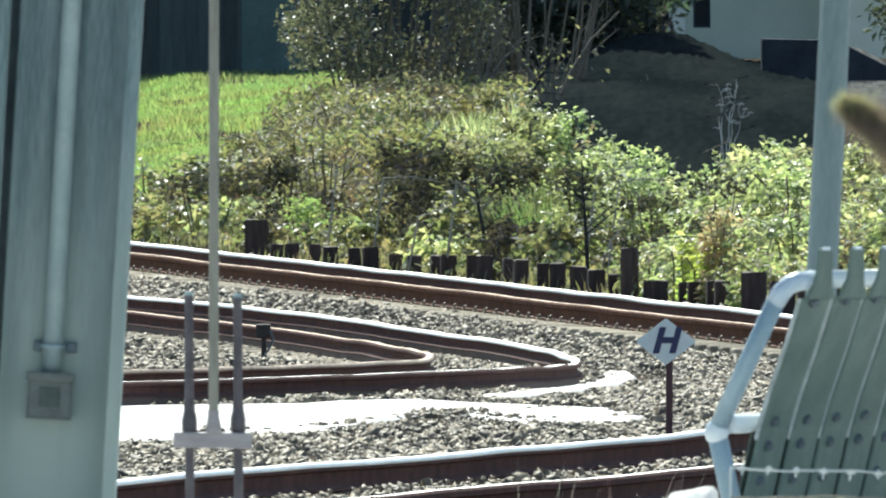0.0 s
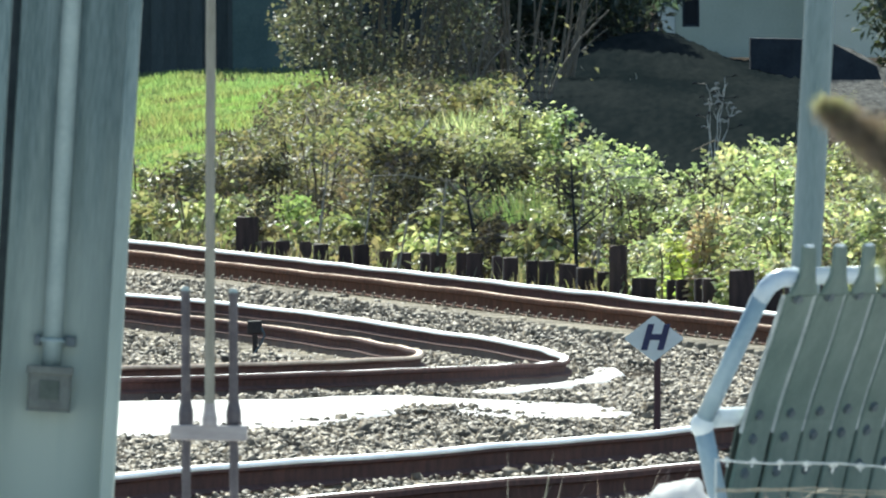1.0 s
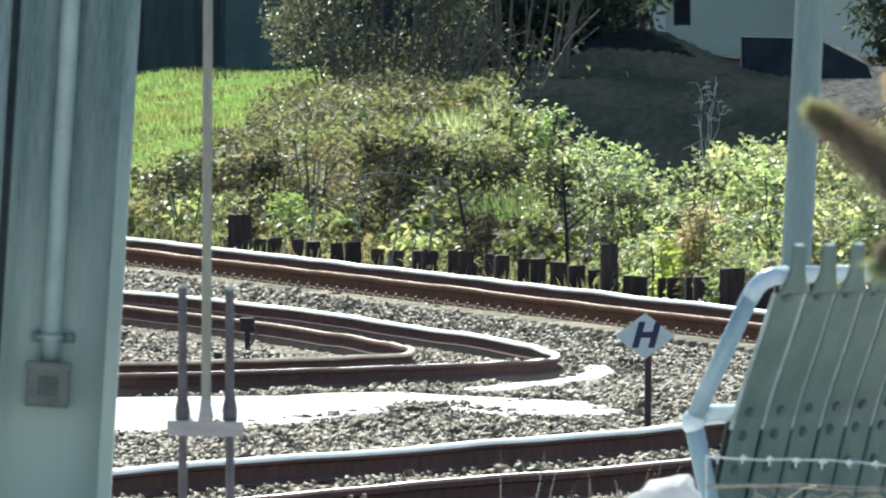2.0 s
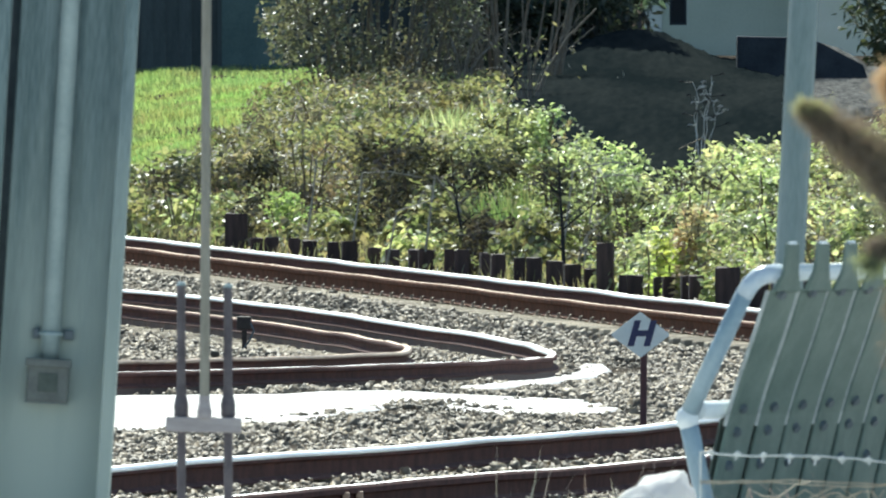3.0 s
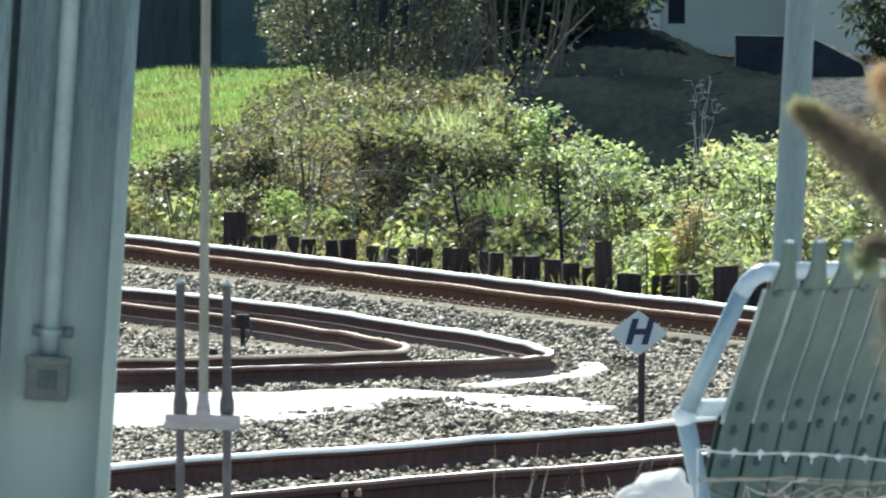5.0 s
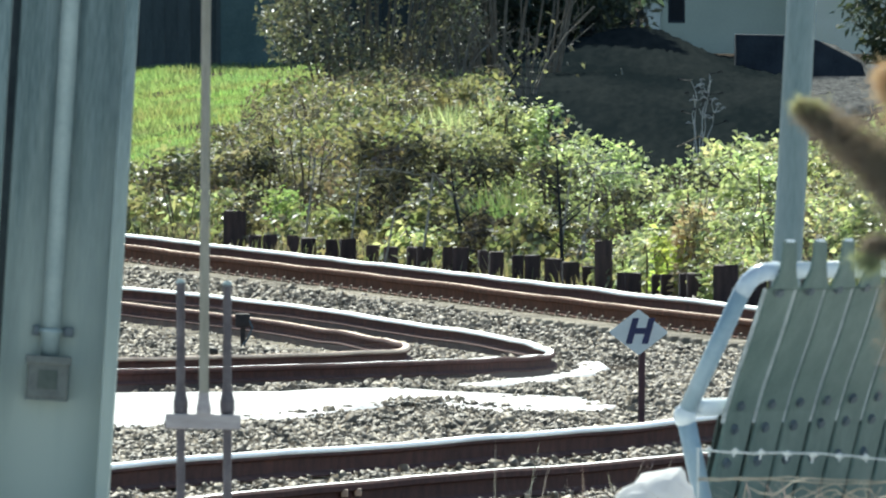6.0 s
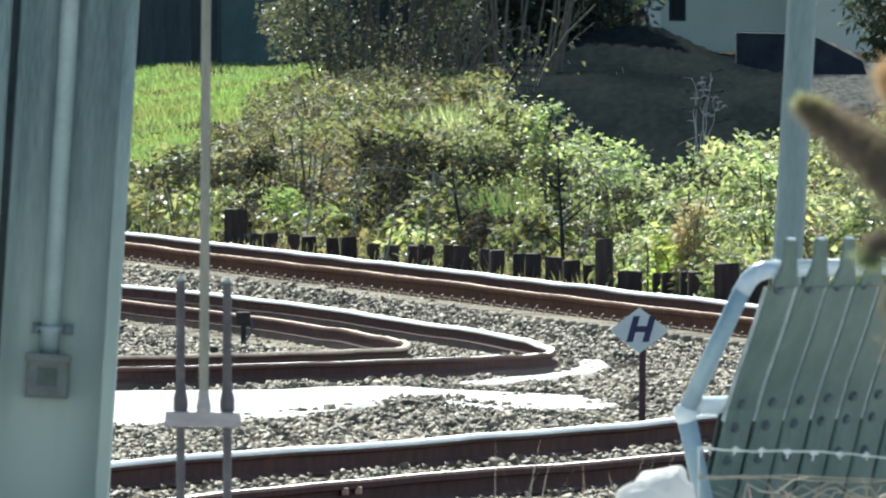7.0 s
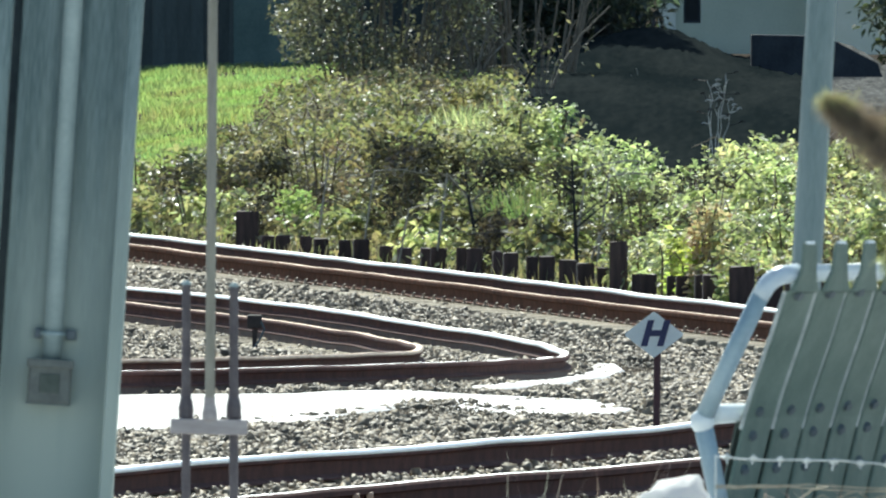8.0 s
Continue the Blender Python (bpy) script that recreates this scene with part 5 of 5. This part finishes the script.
def house():
    x0, y0 = 2.80, 365.0
    z0 = float(land(x0, y0))
    ob = empty("house", x0, y0, z0 - 0.1, "pale plastered house with a small dark window, front in shade", "house", rz=-1.35)
    w, dp, h, t = 9.0, 8.0, 5.2, 0.25
    wx0, wx1, wz0, wz1 = 0.24, 0.47, 0.41, 1.6
    for n, b in (("wall", (0, wx0, 0, t, 0, h)), ("wall", (wx1, w, 0, t, 0, h)), ("wall", (wx0, wx1, 0, t, 0, wz0)), ("wall", (wx0, wx1, 0, t, wz1, h)),
                 ("wall", (0, t, t, dp, 0, h)), ("wall", (w - t, w, t, dp, 0, h)), ("wall", (t, w - t, dp - t, dp, 0, h))):
        bm = bmesh.new()
        box(bm, *b)
        part(n, bm, M_HOUSE, ob)
    # Added strip whose white colour imitates a brighter-lit facet of the wall.
    bm = bmesh.new()
    box(bm, -0.10, 0.14, -0.05, -0.003, 0, h, 0.005)
    part("corner_trim", bm, M_LIT_CORNER, ob, "added corner strip painted white as a lit facet")
    # Added wing; its stronger light is painted as pale cream plaster.
    bm = bmesh.new()
    box(bm, 2.20, 5.4, -1.0, -0.004, 0, h, 0.005)
    part("wing", bm, M_LIT_WALL, ob, "added wing painted pale cream as a better-lit wall")
    bm = bmesh.new()
    box(bm, wx0, wx1, 0.10, 0.13, wz0, wz1)
    wd = part("window", bm, M_GLASS, ob, "dark narrow window")
    bm = bmesh.new()
    for b in ((wx0, wx0 + 0.03, 0.05, 0.1, wz0, wz1), (wx1 - 0.03, wx1, 0.05, 0.1, wz0, wz1), (wx0, wx1, 0.05, 0.1, wz0, wz0 + 0.03)):
        box(bm, *b)
    part("frame", bm, M_DARK_NAVY, wd)
    bm = bmesh.new()
    v = [bm.verts.new(p) for p in ((-0.4, -0.4, h - 0.1), (w + 0.4, -0.4, h - 0.1), (w + 0.4, dp + 0.4, h - 0.1), (-0.4, dp + 0.4, h - 0.1), (-0.4, dp / 2, h + 2.2), (w + 0.4, dp / 2, h + 2.2))]
    for f in ((0, 1, 5, 4), (2, 3, 4, 5), (0, 4, 3), (1, 2, 5), (3, 2, 1, 0)):
        bm.faces.new([v[i] for i in f])
    part("roof", bm, M_ROOF, ob, "dark tiled roof")
    return ob


house()


# Made-up navy block, put where the house's shadow lies on the gravel.
def shed():
    x, y = 3.735, 345.0
    z = float(land(x, y))
    ob = empty("shadow_block", x, y, z - 0.05, "low navy block standing in for the house's shadow on the gravel", "shed")
    h = 1.342 - z + 0.05
    prof = ((0, 0), (1.66, 0), (1.60, h * 0.32), (1.05, h * 0.86), (0.72, h * 0.97), (0, h))
    bm = bmesh.new()
    a = [bm.verts.new((px, 0, pz)) for px, pz in prof]
    e = [bm.verts.new((px, 1.4, pz)) for px, pz in prof]
    bm.faces.new(a)
    bm.faces.new(e[::-1])
    for i in range(len(prof)):
        j = (i + 1) % len(prof)
        bm.faces.new((a[i], a[j], e[j], e[i]))
    part("body", bm, M_DARK_NAVY, ob)
    for k in range(11):
        bm = bmesh.new()
        box(bm, 0.02 + 0.10 * k, 0.035 + 0.10 * k, -0.012, -0.001, 0.02, h * 0.8)
        part("batten", bm, M_DARK_NAVY, ob)
    return ob


shed()


def gravel_heap(x, y, rx, ry, h, label, spread=0.0):
    """A heap of gravel, or with spread a flat even layer whose sides follow the camera's line of sight."""
    xs, ys = np.linspace(-1, 1, 40), np.linspace(-1, 1, 60 if spread else 30)
    gx, gy = np.meshgrid(xs, ys)
    q = np.clip(1 - np.maximum(np.abs(gx), np.abs(gy)) ** 6, 0, 1) if spread else np.clip(1 - gx ** 2 - gy ** 2, 0, 1)
    wx, wy = x + gx * rx + spread * gy * ry, y + gy * ry
    gz = land(wx, wy) - 0.08 + 0.07 * (q > 0) + h * q ** 0.8 + rng.normal(size=gx.shape) * 0.010
    nx = len(xs)
    j, i = np.meshgrid(np.arange(len(ys) - 1), np.arange(nx - 1), indexing="ij")
    a = (j * nx + i).ravel()
    ob = raw("gravel_mound", np.stack([wx, wy, gz], 2).reshape(-1, 3), np.stack([a, a + 1, a + nx + 1, a + nx], 1), M_GRAVEL)
    return tagged(ob, label, "gravel mound")


gravel_heap(4.65, 295, 0.85, 25, 0.05, "low spread of pale sunlit gravel", 0.0131)
gravel_heap(4.20, 271.5, 0.50, 1.6, 0.10, "narrow ridge of pale gravel along the crest of the bank")
gravel_heap(4.72, 352, 0.95, 3, 0.56, "pale gravel heap with a sunlit ridge")
gravel_heap(5.80, 352, 1.5, 3, 0.24, "low pale gravel heap beside the navy block")


def dead_stalks():
    x, y = 2.48, 262.0
    ob = empty("dead_weed", x, y, float(land(x, y)), "pale dried weed stalks with curled seed heads", "weed")
    for i in range(6):
        px = random.uniform(-0.16, 0.2)
        h = random.uniform(0.65, 1.0)
        line = [(px * 0.3, 0, -0.03)]
        for q in (0.3, 0.5, 0.65, 0.8, 0.92, 1.0):
            line.append((px * (0.3 + 0.7 * q) + random.uniform(-0.03, 0.03), random.uniform(-0.03, 0.03), h * q))
        bm = bmesh.new()
        tube(bm, line, 0.006, 0.003, seg=5)
        st = part("stalk", bm, M_STALK, ob)
        for q in range(4):
            bx, _, bz = line[random.randint(3, 6)]
            ex, ez = random.choice((-1, 1)) * random.uniform(0.04, 0.13), random.uniform(-0.02, 0.10)
            bm = bmesh.new()
            tube(bm, [(bx, 0, bz), (bx + ex * 0.5, -0.01, bz + ez * 0.3), (bx + ex, -0.02, bz + ez)], 0.005, 0.003, seg=5)
            tube(bm, [(bx + ex - 0.024, -0.02, bz + ez - 0.004), (bx + ex, -0.026, bz + ez + 0.011), (bx + ex + 0.024, -0.02, bz + ez - 0.002)], 0.009, 0.004, seg=6)
            part("seed_head", bm, M_STALK if q % 3 else M_BLACKBOX, st)
    return ob


dead_stalks()
bramble(1.80, 235.6, 0.28, 0.46, 1300, L_LIME, 0.08, "bright yellow-green weed behind the stumps", deep=0.8)
bramble(2.03, 234.8, 0.20, 0.38, 800, L_LIME, 0.08, "bright yellow-green weed behind the stumps", deep=0.8)
bramble(2.165, 234.6, 0.165, 0.80, 900, L_TAN, 0.07, "small withered tan shrub among green brambles", deep=0.9)
bramble(2.22, 234.0, 0.20, 0.36, 420, L_BRAMBLE, 0.075, "low green bramble before a withered shrub", deep=0.5)


# ---- the plant that hangs into view ----
def reed():
    ob = empty("reed_plant", 0.882, 40, 1.80, "dry brown feathery reed with orange and green leaves", "plant")
    o = np.array([0.86, 40, 1.80])
    lines = (((0.86, 40, 1.8), (0.85, 40, 2.7), (0.80, 40, 3.15), (0.66, 40, 3.32)), ((0.88, 40, 1.8), (0.88, 40, 2.8), (0.80, 40, 3.3), (0.68, 40, 3.42)), ((0.84, 40, 1.8), (0.82, 40, 2.6), (0.74, 40, 3.0), (0.66, 40, 3.14)))
    for ln in lines:
        bm = bmesh.new()
        tube(bm, [np.array(p) - o for p in ln], 0.007, 0.003, seg=7)
        part("stem", bm, M_STEM, ob)
    def plume(a, b, r0, r1, n, leaf, label):
        a, b = np.array(a) - o, np.array(b) - o
        q = rng.uniform(0, 1, n)
        c = a + (b - a) * q[:, None] + rng.normal(size=(n, 3)) * (r0 + (r1 - r0) * q)[:, None] * 0.45
        v, f = leaves(c, 0.018, 0.2, 0.06, 0.0)
        raw("plume", v, f, leaf, ob, label=label)
    plume((0.512, 40, 3.405), (0.70, 40, 3.272), 0.010, 0.078, 15000, L_PLUME, "fuzzy brown plume")
    plume((0.502, 40, 3.411), (0.540, 40, 3.398), 0.007, 0.014, 1100, L_STRAWY, "yellow plume tip")
    plume((0.632, 40, 3.46), (0.68, 40, 3.38), 0.020, 0.036, 4200, L_RUSTY, "orange-brown leaf spray")
    plume((0.618, 40, 3.315), (0.70, 40, 3.235), 0.022, 0.045, 6500, L_PLUME, "fuzzy brown plume")
    plume((0.610, 40, 3.205), (0.70, 40, 3.19), 0.012, 0.026, 3200, L_PLUME, "fuzzy brown plume")
    plume((0.592, 40, 3.182), (0.622, 40, 3.176), 0.012, 0.014, 800, L_OLIVE, "dull green leaf spray")
    plume((0.640, 40, 3.14), (0.660, 40, 3.00), 0.016, 0.026, 1800, L_PLUME, "fuzzy brown plume")
    return ob


REED = reed()


# ---- what moves: the reed sways a little in the wind ----
def motions():
    rest = REED.matrix_world.copy()
    walk(REED, [(t, rest @ pose(0, 0, 0, a * 0.4, a, 0)) for t, a in ((0.0, 0.0), (1.2, 0.06), (2.4, -0.05), (3.6, 0.05), (5.0, -0.04), (6.3, 0.06), (8.0, 0.10))])


# ---- single stones on top of the ballast nearest the platform ----
def loose_stones(bed):
    shapes = []
    for k in range(12):
        bm = bmesh.new()
        bmesh.ops.create_cube(bm, size=1.0)
        bmesh.ops.subdivide_edges(bm, edges=list(bm.edges), cuts=1, use_grid_fill=True)
        for v in bm.verts:
            v.co = v.co.normalized() * (0.5 + 0.22 * noise.noise(v.co * 2.3 + Vector((k * 3.7, 0, 0)))) * random.uniform(0.82, 1.12)
        me = bpy.data.meshes.new("stone")
        bm.to_mesh(me)
        bm.free()
        me.materials.append(M_LOOSE)
        shapes.append(me)
    count = 0
    while count < 300:
        y = random.uniform(137, 165)
        x = random.uniform(-0.0165, 0.0165) * y
        if min(abs(x - near_line(0)(y)[0]), abs(x - near_line(GAUGE)(y)[0])) < 0.12 or (x > near_x(y) - 0.15 and x < near_x(y) + GAUGE + 0.15 and random.random() < 0.5):
            continue
        s = random.uniform(0.036, 0.060)
        o = new("stone", random.choice(shapes))
        o.parent = bed
        o.matrix_local = pose(x, y, float(land(x, y)) + s * 0.28, random.uniform(0, 360), random.uniform(0, 360), random.uniform(0, 360)) @ Matrix.Diagonal((s, s * random.uniform(0.7, 1.0), s * random.uniform(0.6, 0.9), 1.0))
        count += 1


loose_stones(BALLAST)
motions()
